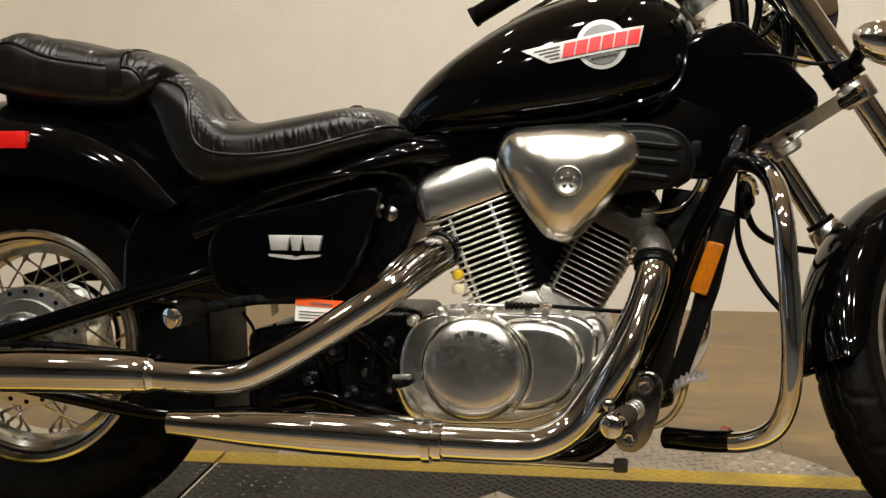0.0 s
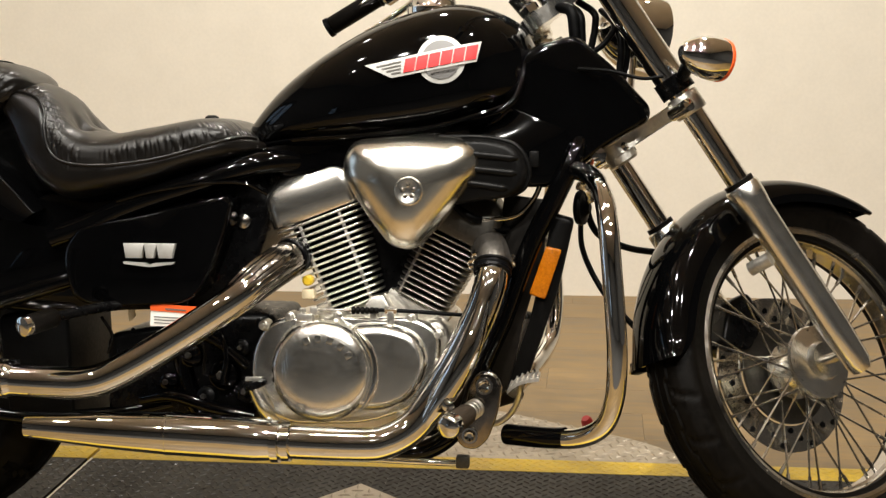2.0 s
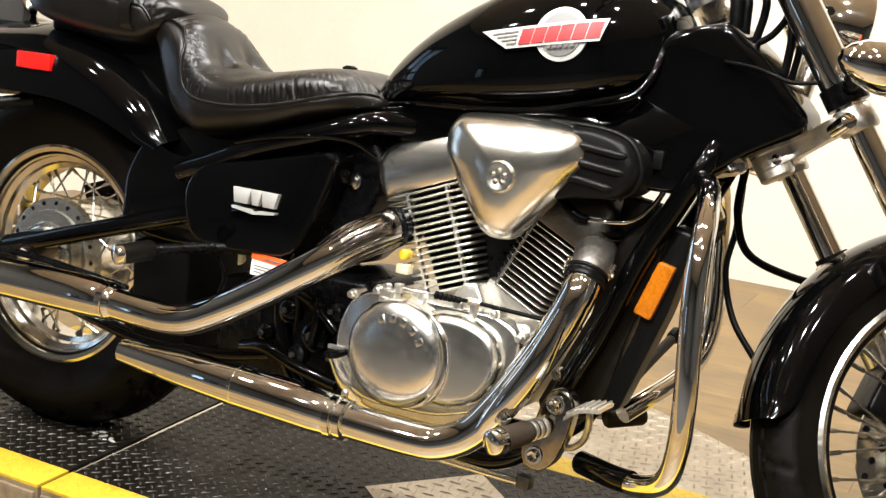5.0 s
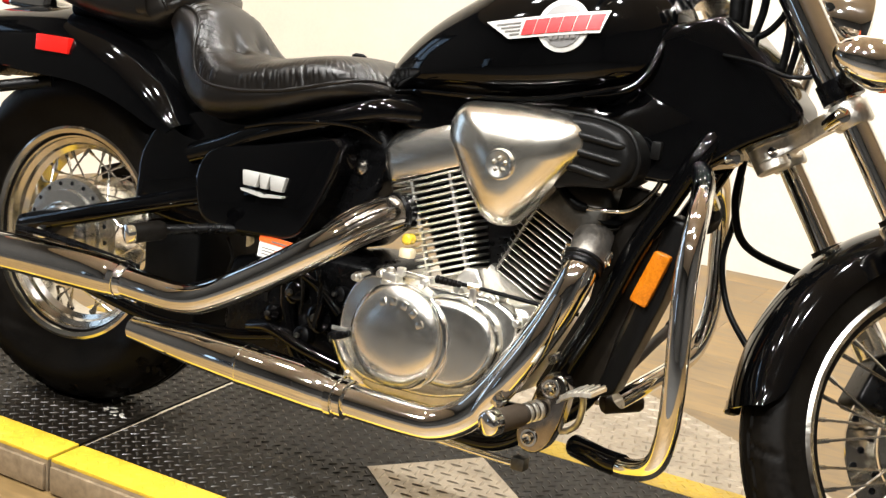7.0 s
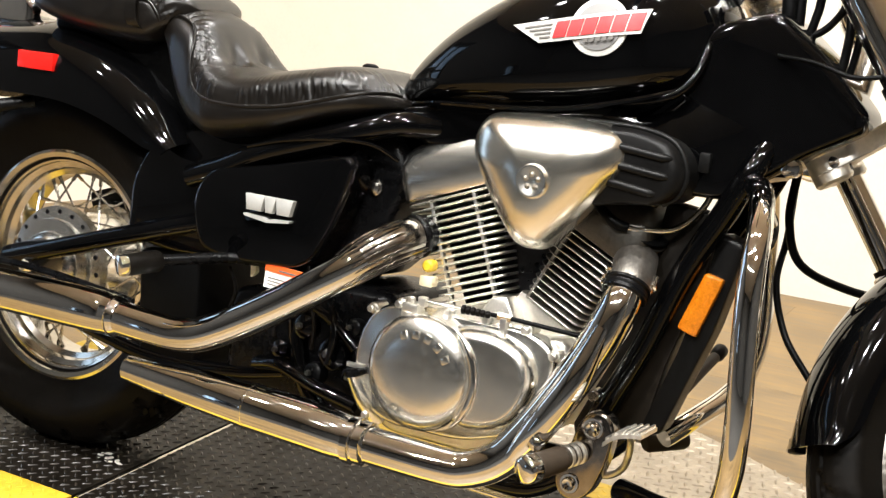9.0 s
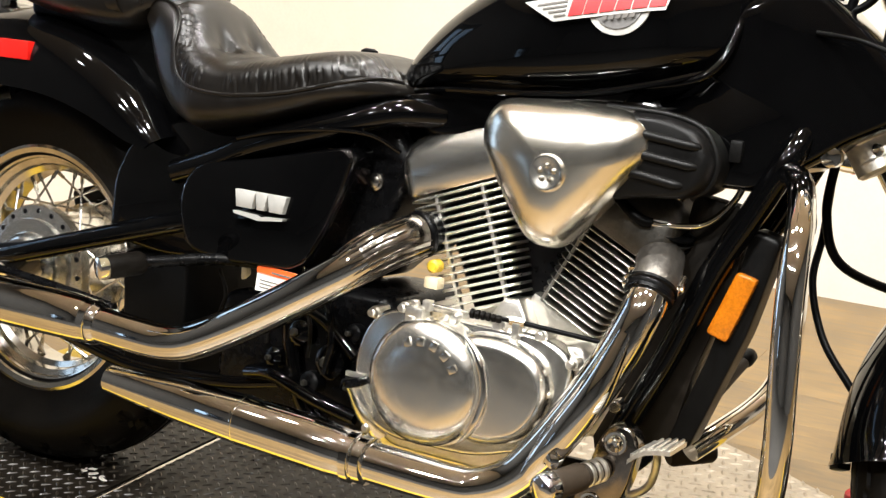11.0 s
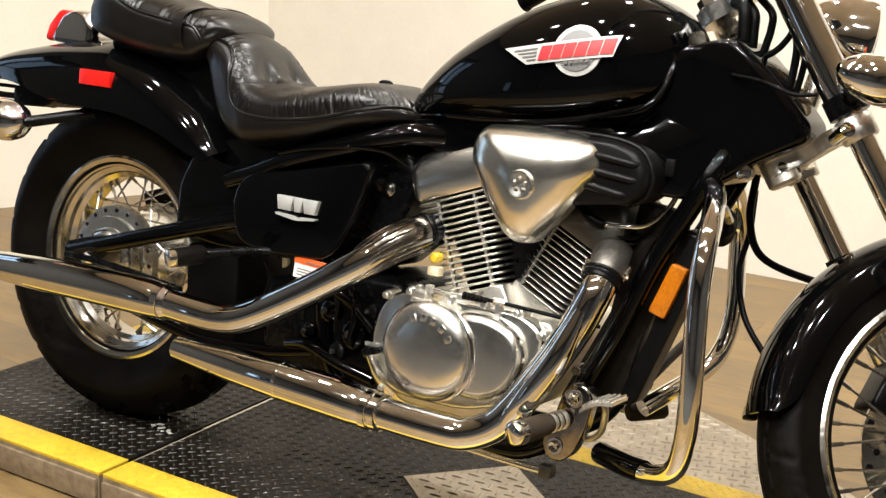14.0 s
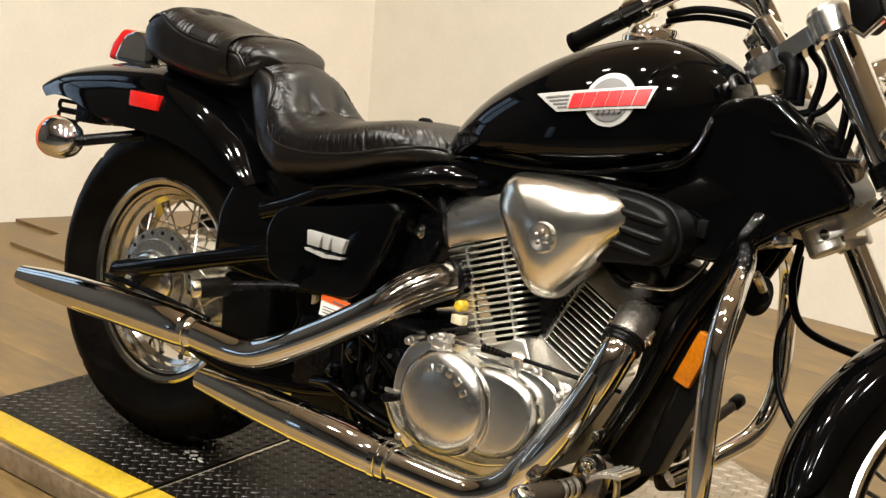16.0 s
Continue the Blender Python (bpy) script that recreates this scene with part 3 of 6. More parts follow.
for s in (-1, 1):
    p0, p1 = Vector((0.934, 0.191 * s, 1.006)), Vector((0.868, 0.262 * s, 0.971))
    d = (p1 - p0).normalized()
    bm = bmesh.new()
    tube(bm, [(*p0, 0.0165), (*(p0 + d * 0.004), 0.019), (*(p0 + d * 0.006), 0.0165), (*p1, 0.0165), (*(p1 + d * 0.003), 0.014)], 0.0165, 18, smooth=False)
    grip = part("handlebar_grip", bm, RUBBER, bike, "black ribbed rubber grip", TURN)
    bm = bmesh.new()
    tube(bm, [(*(p1 + d * 0.002), 0.018), (*(p1 + d * 0.010), 0.018)], 0.018, 16, smooth=False)
    part("grip_end", bm, PLASTIC, grip, "black grip end plug", TURN)
    bm = bmesh.new()
    tube(bm, [(*(p0 - d * 0.05), 0.019), (*(p0 - d * 0.046), 0.023), (*(p0 - d * 0.006), 0.024), (*(p0 - d * 0.002), 0.02)], 0.024, 18, smooth=False)
    box(bm, (-0.02, -0.012, 0.0), (0.02, 0.012, 0.034), 0.005, Matrix.Translation(p0 - d * 0.03))
    part("switch_housing", bm, CHROME, bike, "chrome switch housing", TURN)
    bm = bmesh.new()
    tube(bm, [p0 - d * 0.06 + Vector((0.02, 0, 0)), p0 - d * 0.03 + Vector((0.055, 0.01 * s, 0.0)), p0 + d * 0.05 + Vector((0.06, 0.01 * s, -0.006)), p1 + Vector((0.065, 0.0, -0.004))], 0.006, 10)
    part("lever", bm, CHROME, bike, "chrome hand lever", TURN)

bm = bmesh.new()
slab(bm, rounded([(1.262, 1.020), (1.300, 1.030), (1.326, 0.976), (1.306, 0.950), (1.284, 0.958)], 0.010, 4), -0.085, -0.045, 0.010, 4)
mirror = part("mirror", bm, PLASTIC, bike, "black mirror back hanging beside the fork")
bm = bmesh.new()
tube(bm, [(1.285, -0.065, 1.015), (1.270, -0.06, 1.045), (1.235, -0.06, 1.06)], 0.006, 10)
part("mirror_stem", bm, CHROME, mirror, "thin chrome mirror stem")
bm = bmesh.new()
tube(bm, [(1.286, -0.088, 0.957), (1.306, -0.088, 0.948), (1.328, -0.088, 0.974)], 0.004, 8, smooth=False)
part("mirror_rim", bm, CHROME, mirror, "bright mirror rim")

# headlamp, signals
bm = bmesh.new()
hc, hd = Vector((1.322, 0, 0.906)), Vector((0.92, 0, -0.05)).normalized()
lathe(bm, [(-0.064, 0.006), (-0.059, 0.020), (-0.048, 0.036), (-0.032, 0.050), (-0.012, 0.061), (0.010, 0.068), (0.030, 0.0710), (0.036, 0.0725), (0.043, 0.0725), (0.046, 0.068)], hc, hd, 40)
head = part("headlamp", bm, CHROME, bike, "chrome bullet headlamp shell", TURN)
bm = bmesh.new()
lathe(bm, [(0.045, 0.067), (0.054, 0.048), (0.058, 0.0)], hc, hd, 32)
part("headlamp_lens", bm, WHITE, head, "pale headlamp lens", TURN)
bm = bmesh.new()
tube(bm, [hc + Vector((-0.01, 0, -0.05)), hc + Vector((-0.03, 0, -0.15))], 0.016, 12, smooth=False)
part("headlamp_bracket", bm, CHROME_DULL, bike, "headlamp bracket", TURN)


def signal(root, centre, d, R, name, xf=None, long=1.0):
    bm = bmesh.new()
    tube(bm, [root, centre - d * (R * 0.9)], 0.011, 12, smooth=False)
    stem = part(name + "_stem", bm, BLACK_METAL, bike, "black rubber signal stem", xf)
    bm = bmesh.new()
    lathe(bm, [(-1.12 * R * long, 0.25 * R), (-0.95 * R * long, 0.52 * R), (-0.6 * R * long, 0.80 * R), (-0.15 * R * long, 0.96 * R), (0.25 * R, 1.0 * R), (0.62 * R, 0.96 * R), (0.66 * R, 0.96 * R)], centre, d, 36)
    shell = part(name, bm, CHROME, bike, "round chrome turn signal", xf)
    bm = bmesh.new()
    lathe(bm, [(0.60 * R, 0.90 * R), (0.62 * R, 0.99 * R), (0.78 * R, 0.95 * R), (0.92 * R, 0.6 * R), (0.97 * R, 0.0)], centre, d, 32)
    part("signal_lens", bm, ORANGE, shell, "orange signal lens", xf)


for s in (-1, 1):
    signal(on_fork(0.52, 0.119 * s, 0.0), Vector((1.320, 0.203 * s, 0.762)), Vector((1, 0, -0.05)).normalized(), 0.0355, "front_signal", TURN, 1.35)
    bm = bmesh.new()
    tube(bm, [(*on_fork(0.510, 0.112 * s), 0.030), (*on_fork(0.540, 0.112 * s), 0.030)], 0.03, 20, smooth=False)
    part("signal_clamp", bm, BLACK_METAL, bike, "black signal clamp", TURN)
    signal(Vector((-0.03, 0.12 * s, 0.602)), Vector((-0.165, 0.205 * s, 0.570)), Vector((-1, 0, 0)), 0.041, "rear_signal")

# fuel tank
top = curve([0.63, 0.66, 0.70, 0.75, 0.81, 0.87, 0.94, 1.0, 1.06, 1.11, 1.135], [0.695, 0.735, 0.778, 0.818, 0.856, 0.886, 0.909, 0.917, 0.906, 0.877, 0.83])
bot = curve([0.63, 0.75, 0.9, 1.0, 1.1, 1.135], [0.672, 0.686, 0.695, 0.712, 0.748, 0.785])
wid = curve([0.63, 0.66, 0.70, 0.76, 0.85, 0.95, 1.03, 1.09, 1.12, 1.135], [0.03, 0.066, 0.094, 0.122, 0.145, 0.151, 0.141, 0.104, 0.070, 0.036])
bm = bmesh.new()
secs = []
for k in range(61):
    x = 0.63 + 0.505 * k / 60
    zt, zb, w = top(x), bot(x), wid(x)
    zm = zb + (zt - zb) * 0.36
    loop = []
    for j in range(56):
        a = 2 * math.pi * j / 56
        c, s = math.cos(a), math.sin(a)
        z = zm + (zt - zm) * abs(s) ** 0.92 if s > 0 else zm - (zm - zb) * abs(s) ** 0.62
        loop.append((x, w * math.copysign(abs(c) ** (0.82 if s > 0 else 0.55), c), z))
    secs.append(loop)
loft(bm, secs)
tank = part("fuel_tank", bm, PAINT, bike, "glossy black teardrop fuel tank", angle=60)
bm = bmesh.new()
tube(bm, [(x, -wid(x) * 0.93, bot(x) + 0.004) for x in (0.68, 0.75, 0.85, 0.95, 1.03, 1.09)], 0.004, 8)
tube(bm, [(x, wid(x) * 0.93, bot(x) + 0.004) for x in (0.68, 0.75, 0.85, 0.95, 1.03, 1.09)], 0.004, 8)
part("tank_seam", bm, PAINT, tank, "welded seam lip")
bm = bmesh.new()
lathe(bm, [(-0.012, 0.046), (0.002, 0.046), (0.006, 0.040), (0.014, 0.038), (0.020, 0.034), (0.022, 0.0)], (0.955, 0, 0.910), (0.02, 0, 1), 32)
part("fuel_cap", bm, CHROME, tank, "round chrome fuel cap")


def tank_y(x, z):
    """The tank's right flank at a height."""
    zt, zb, w = top(x), bot(x), wid(x)
    zm = zb + (zt - zb) * 0.36
    s = min(max((z - zm) / (zt - zm), 0), 0.999) ** (1 / 0.92)
    return -w * (math.sqrt(1 - s * s)) ** 0.82


ex, ez = 0.985, 0.8155
def disc_on_tank(r, lift):
    bm = bmesh.new()
    rings = []
    for rr in (r * 0.05, r * 0.5, r):
        rings.append([bm.verts.new((ex + rr * math.cos(w), tank_y(ex + rr * math.cos(w), ez + rr * math.sin(w)) - lift, ez + rr * math.sin(w))) for w in (2 * math.pi * k / 40 for k in range(40))])
    rings.append([bm.verts.new((v.co.x, v.co.y + lift + 0.002, v.co.z)) for v in rings[-1]])
    bridge(bm, rings, True, False)
    bm.faces.new(rings[0])
    return bm


badge = part("tank_badge", disc_on_tank(0.0385, 0.0030), EMBLEM_SILVER, bike, "silver winged badge with a red band")
part("badge_face", disc_on_tank(0.031, 0.0045), EMBLEM_GREY, badge, "grey round centre")


def quad_on_tank(tl, tr, br, bl, lift, nu=20, nv=5, thick=0.0015):
    """A four-cornered plate that follows the tank's flank."""
    bm = bmesh.new()
    rows = []
    for k in range(nu + 1):
        u = k / nu
        row = []
        for q in range(nv + 1):
            v = q / nv
            x = (bl[0] * (1 - u) + br[0] * u) * (1 - v) + (tl[0] * (1 - u) + tr[0] * u) * v
            z = (bl[1] * (1 - u) + br[1] * u) * (1 - v) + (tl[1] * (1 - u) + tr[1] * u) * v
            row.append(bm.verts.new((x, tank_y(x, z) - lift, z)))
        rows.append(row)
    bridge(bm, rows, False, False)
    ext = bmesh.ops.extrude_face_region(bm, geom=bm.faces[:])
    bmesh.ops.translate(bm, verts=[v for v in ext["geom"] if isinstance(v, bmesh.types.BMVert)], vec=(0, -thick, 0))
    return bm


def band_low(x):
    return 0.786 + (x - 0.907) * 0.194


def band_high(x):
    return 0.8065 + (x - 0.862) * 0.207


part("badge_band", quad_on_tank((0.862, 0.8065), (1.048, 0.845), (1.041, 0.812), (0.907, 0.786), 0.0052, 30, 6), EMBLEM_SILVER, badge, "silver wing and band")
for k in range(6):
    x0, x1 = 0.9260 + 0.0194 * k, 0.9260 + 0.0194 * k + 0.0174
    part("badge_block", quad_on_tank((x0 + 0.003, band_high(x0) - 0.0036), (x1 + 0.003, band_high(x1) - 0.0036), (x1, band_low(x1) + 0.0046), (x0, band_low(x0) + 0.0046), 0.0070, 4, 4), EMBLEM_RED, badge, "red block")
for k in range(5):
    x0 = 0.970 + 0.0082 * k
    part("badge_bar", quad_on_tank((x0, 0.7975 + k * 0.0016), (x0 + 0.006, 0.7987 + k * 0.0016), (x0 + 0.006, 0.7942 + k * 0.0016), (x0, 0.7930 + k * 0.0016), 0.0070, 2, 2), TEXT, badge, "small dark bar")
for k in range(4):
    v = 0.22 + 0.185 * k
    xl, xr = 0.907 - 0.045 * v + 0.010, 0.922
    zl = band_low(xl) * (1 - v) + band_high(xl) * v
    zr = band_low(xr) * (1 - v) + band_high(xr) * v
    part("badge_slit", quad_on_tank((xl, zl + 0.0011), (xr, zr + 0.0011), (xr, zr - 0.0011), (xl, zl - 0.0011), 0.0066, 8, 1), TEXT, badge, "dark slit in the wing")

# neck cover and frame
bm = bmesh.new()
slab(bm, rounded([(0.65, 0.672), (0.80, 0.700), (1.0, 0.726), (1.075, 0.752), (1.105, 0.80), (1.122, 0.842), (1.195, 0.862), (1.255, 0.812), (1.318, 0.745), (1.317, 0.722), (1.253, 0.683), (1.212, 0.650), (1.160, 0.612), (1.08, 0.612), (0.90, 0.640), (0.70, 0.625)], 0.014, 4), -0.094, 0.094, 0.030, 6)
for v in bm.verts:
    v.co.y *= float(np.interp(v.co.x, (0.95, 1.08, 1.20, 1.32), (1.0, 0.92, 0.72, 0.5)))
part("neck_cover", bm, PAINT, bike, "glossy black frame spine and steering neck cover", angle=60)
bm = bmesh.new()
tube(bm, [(1.108, -0.050, 0.858), (1.112, -0.078, 0.807), (1.104, -0.094, 0.766), (1.086, -0.104, 0.742), (1.058, -0.109, 0.730), (1.02, -0.112, 0.722)], 0.0060, 12)
part("neck_seam", bm, PAINT, bike, "rounded glossy black lip where the tank meets the neck")
for s in (-1, 1):
    bm = bmesh.new()
    tube(bm, [(1.205, 0.045 * s, 0.70), (1.19, 0.07 * s, 0.655), (1.160, 0.074 * s, 0.59), (1.122, 0.078 * s, 0.51), (1.083, 0.082 * s, 0.40), (1.045, 0.09 * s, 0.31), (1.02, 0.10 * s, 0.235), (0.97, 0.10 * s, 0.185), (0.90, 0.10 * s, 0.172), (0.70, 0.10 * s, 0.175), (0.60, 0.10 * s, 0.20), (0.55, 0.10 * s, 0.28), (0.54, 0.10 * s, 0.40), (0.57, 0.09 * s, 0.55), (0.66, 0.06 * s, 0.67)], 0.0165, 14, 6)
    part("frame_tube", bm, PAINT, bike, "glossy black frame tube")
    bm = bmesh.new()
    tube(bm, [(0.735, 0.080 * s, 0.655), (0.69, 0.108 * s, 0.652), (0.655, 0.122 * s, 0.643), (0.591, 0.133 * s, 0.621), (0.511, 0.137 * s, 0.596), (0.456, 0.137 * s, 0.576), (0.40, 0.135 * s, 0.550), (0.33, 0.13 * s, 0.525)], 0.019, 14, 8)
    part("seat_rail", bm, PAINT, bike, "glossy black sloping seat rail")
    bm = bmesh.new()
    tube(bm, [(-0.055, 0.125 * s, 0.328), (0.06, 0.128 * s, 0.364), (0.22, 0.125 * s, 0.415), (0.34, 0.118 * s, 0.452), (0.46, 0.10 * s, 0.485)], 0.017, 14, 8)
    arm = part("swing_arm", bm, PAINT, bike, "glossy black swing arm tube")
    bm = bmesh.new()
    slab(bm, rounded([(-0.075, 0.305), (-0.07, 0.345), (-0.02, 0.362), (0.045, 0.375), (0.05, 0.345), (0.0, 0.30)], 0.012), 0.135 * s, 0.105 * s, 0.006)
    part("axle_plate", bm, BLACK_METAL, arm, "black axle plate")
    bm = bmesh.new()
    lathe(bm, [(0, 0.008), (0.006, 0.014), (0.03, 0.014)], (0.0, 0.15 * s, 0.322), (0, -s, 0), 6)
    part("axle_nut", bm, CHROME_DULL, arm, "steel axle nut")

bm = bmesh.new()
tube(bm, [(-0.03, -0.095, 0.262), (0.10, -0.10, 0.238), (0.26, -0.10, 0.215), (0.42, -0.095, 0.225), (0.52, -0.09, 0.245)], 0.012, 14)
part("torque_arm", bm, PAINT, bike, "black brake torque arm")

# covers below the saddle
bm = bmesh.new()
slab(bm, rounded([(0.37, 0.420), (0.352, 0.500), (0.380, 0.546), (0.49, 0.566), (0.59, 0.590), (0.636, 0.600), (0.645, 0.586), (0.632, 0.535), (0.615, 0.488), (0.588, 0.436), (0.560, 0.420), (0.45, 0.412)], [0.03, 0.03, 0.03, 0.02, 0.02, 0.012, 0.01, 0.02, 0.02, 0.015, 0.015, 0.02], 4), -0.156, -0.10, 0.012, 5)
cover = part("side_cover", bm, PAINT, bike, "glossy black side cover with a chrome badge")
bm = bmesh.new()
lathe(bm, [(-0.005, 0.004), (-0.003, 0.0085), (0.000, 0.009), (0.001, 0.012), (0.03, 0.012)], (0.648, -0.100, 0.5545), (0, 1, 0), 20)
part("cover_screw", bm, CHROME_DULL, cover, "steel cover screw")
bm = bmesh.new()
tube(bm, [(0.45, -0.152, 0.588), (0.52, -0.157, 0.606), (0.60, -0.152, 0.618), (0.66, -0.14, 0.618), (0.695, -0.12, 0.600)], 0.003, 8)
part("cover_edge", bm, PAINT, cover, "thin glossy edge of the cover")
for x0, w0 in ((0.464, 0.036), (0.499, 0.022), (0.520, 0.032)):
    bm = bmesh.new()
    slab(bm, [(x0 + 0.004, 0.496), (x0 + w0 - 0.006, 0.496), (x0 + w0, 0.520), (x0, 0.520)], -0.165, -0.150, 0.0012, 2)
    part("badge_block", bm, EMBLEM_SILVER, cover, "raised silver badge block")
bm = bmesh.new()
slab(bm, [(0.464, 0.4900), (0.500, 0.4880), (0.508, 0.4850), (0.516, 0.4880), (0.550, 0.4900), (0.548, 0.4865), (0.508, 0.4815), (0.466, 0.4865)], -0.166, -0.150)
part("badge_underline", bm, EMBLEM_SILVER, cover, "thin silver badge underline")
bm = bmesh.new()
slab(bm, rounded([(0.20, 0.40), (0.28, 0.50), (0.30, 0.60), (0.66, 0.66), (0.70, 0.58), (0.66, 0.46), (0.60, 0.40), (0.50, 0.405), (0.38, 0.42), (0.34, 0.40)], 0.02), -0.095, 0.095, 0.015)
part("inner_body", bm, BLACK_METAL, bike, "black battery box and inner panels")
for s in (-1, 1):
    bm = bmesh.new()
    slab(bm, rounded([(0.195, 0.405), (0.195, 0.50), (0.225, 0.56), (0.31, 0.60), (0.48, 0.625), (0.60, 0.60), (0.55, 0.41), (0.30, 0.395)], 0.02), 0.122 * s, 0.09 * s, 0.02)
    part("rear_frame_cover", bm, PAINT, bike, "glossy black rear frame cover")
bm = bmesh.new()
slab(bm, rounded([(0.235, 0.20), (0.215, 0.39), (0.34, 0.41), (0.35, 0.20)], 0.012), -0.105, 0.09, 0.01)
part("inner_mudguard", bm, PLASTIC, bike, "dark rubber splash guard")
bm = bmesh.new()
slab(bm, rounded([(0.405, 0.20), (0.405, 0.36), (0.52, 0.38), (0.60, 0.40), (0.70, 0.40), (0.70, 0.21), (0.60, 0.19)], 0.02), -0.10, 0.10, 0.02)
part("swing_pivot_casting", bm, BLACK_METAL, bike, "black swing arm pivot casting")
for x, z, r, mat in ((0.655, 0.272, 0.020, BLACK_METAL), (0.615, 0.298, 0.026, PAINT), (0.585, 0.262, 0.017, BLACK_METAL), (0.648, 0.345, 0.014, BLACK_METAL), (0.560, 0.330, 0.020, PAINT), (0.520, 0.285, 0.016, PAINT)):
    bm = bmesh.new()
    lathe(bm, [(-0.006, r * 0.3), (-0.002, r * 0.35), (-0.001, r * 0.7), (0.002, r * 0.95), (0.008, r), (0.03, r)], (x, -0.118, z), (0.1, 1, -0.1), 24)
    boss = part("linkage_boss", bm, mat, bike, "dark round boss on the swing arm pivot")
    bm = bmesh.new()
    lathe(bm, [(-0.012, r * 0.22), (-0.010, r * 0.30), (-0.002, r * 0.30)], (x, -0.118, z), (0.1, 1, -0.1), 6)
    part("boss_bolt", bm, DARK_CAST, boss, "dull bolt head")
for pts, r in (([(0.50, -0.11, 0.36), (0.55, -0.125, 0.375), (0.61, -0.125, 0.355), (0.66, -0.12, 0.315)], 0.009), ([(0.47, -0.10, 0.25), (0.53, -0.12, 0.262), (0.60, -0.125, 0.245), (0.67, -0.12, 0.23)], 0.011), ([(0.60, -0.12, 0.39), (0.625, -0.13, 0.34), (0.62, -0.13, 0.285)], 0.006)):
    bm = bmesh.new()
    tube(bm, pts, r, 12, 8)
    part("linkage_arm", bm, PAINT, bike, "glossy black linkage arm")
for a, b in (((0.45, -0.09, 0.37), (0.50, -0.105, 0.30)), ((0.56, -0.12, 0.39), (0.585, -0.125, 0.30)), ((0.40, -0.1, 0.39), (0.415, -0.11, 0.33))):
    bm = bmesh.new()
    tube(bm, [a, ((a[0] + b[0]) / 2 + 0.015, a[1] - 0.01, (a[2] + b[2]) / 2), b], 0.003, 8)
    part("hose", bm, RUBBER, bike, "thin black hose")
bm = bmesh.new()
slab(bm, [(0.503, 0.383), (0.505, 0.420), (0.590, 0.415), (0.590, 0.383)], -0.150, -0.146)
sticker = part("warning_label", bm, WHITE, bike, "white warning label with an orange heading")
bm = bmesh.new()
slab(bm, [(0.504, 0.409), (0.505, 0.4205), (0.590, 0.4155), (0.590, 0.404)], -0.1515, -0.149)
part("label_heading", bm, ORANGE, sticker, "orange heading strip")
bm = bmesh.new()
slab(bm, [(0.53, 0.4105), (0.53, 0.413), (0.565, 0.411), (0.565, 0.4085)], -0.1525, -0.151)
part("label_text", bm, TEXT, sticker, "unreadable heading bar")
for k in range(3):
    bm = bmesh.new()
    slab(bm, [(0.51, 0.388 + 0.005 * k), (0.51, 0.3895 + 0.005 * k), (0.58, 0.3865 + 0.005 * k), (0.58, 0.385 + 0.005 * k)], -0.1510, -0.149)
    part("label_text", bm, TEXT, sticker, "unreadable line of print")
bm = bmesh.new()
slab(bm, rounded([(0.455, 0.385), (0.452, 0.425), (0.458, 0.425), (0.466, 0.395)], 0.003, 2), -0.12, -0.112, 0.002)
part("fuse_tag", bm, CREAM_PLASTIC, bike, "small cream plastic tag")

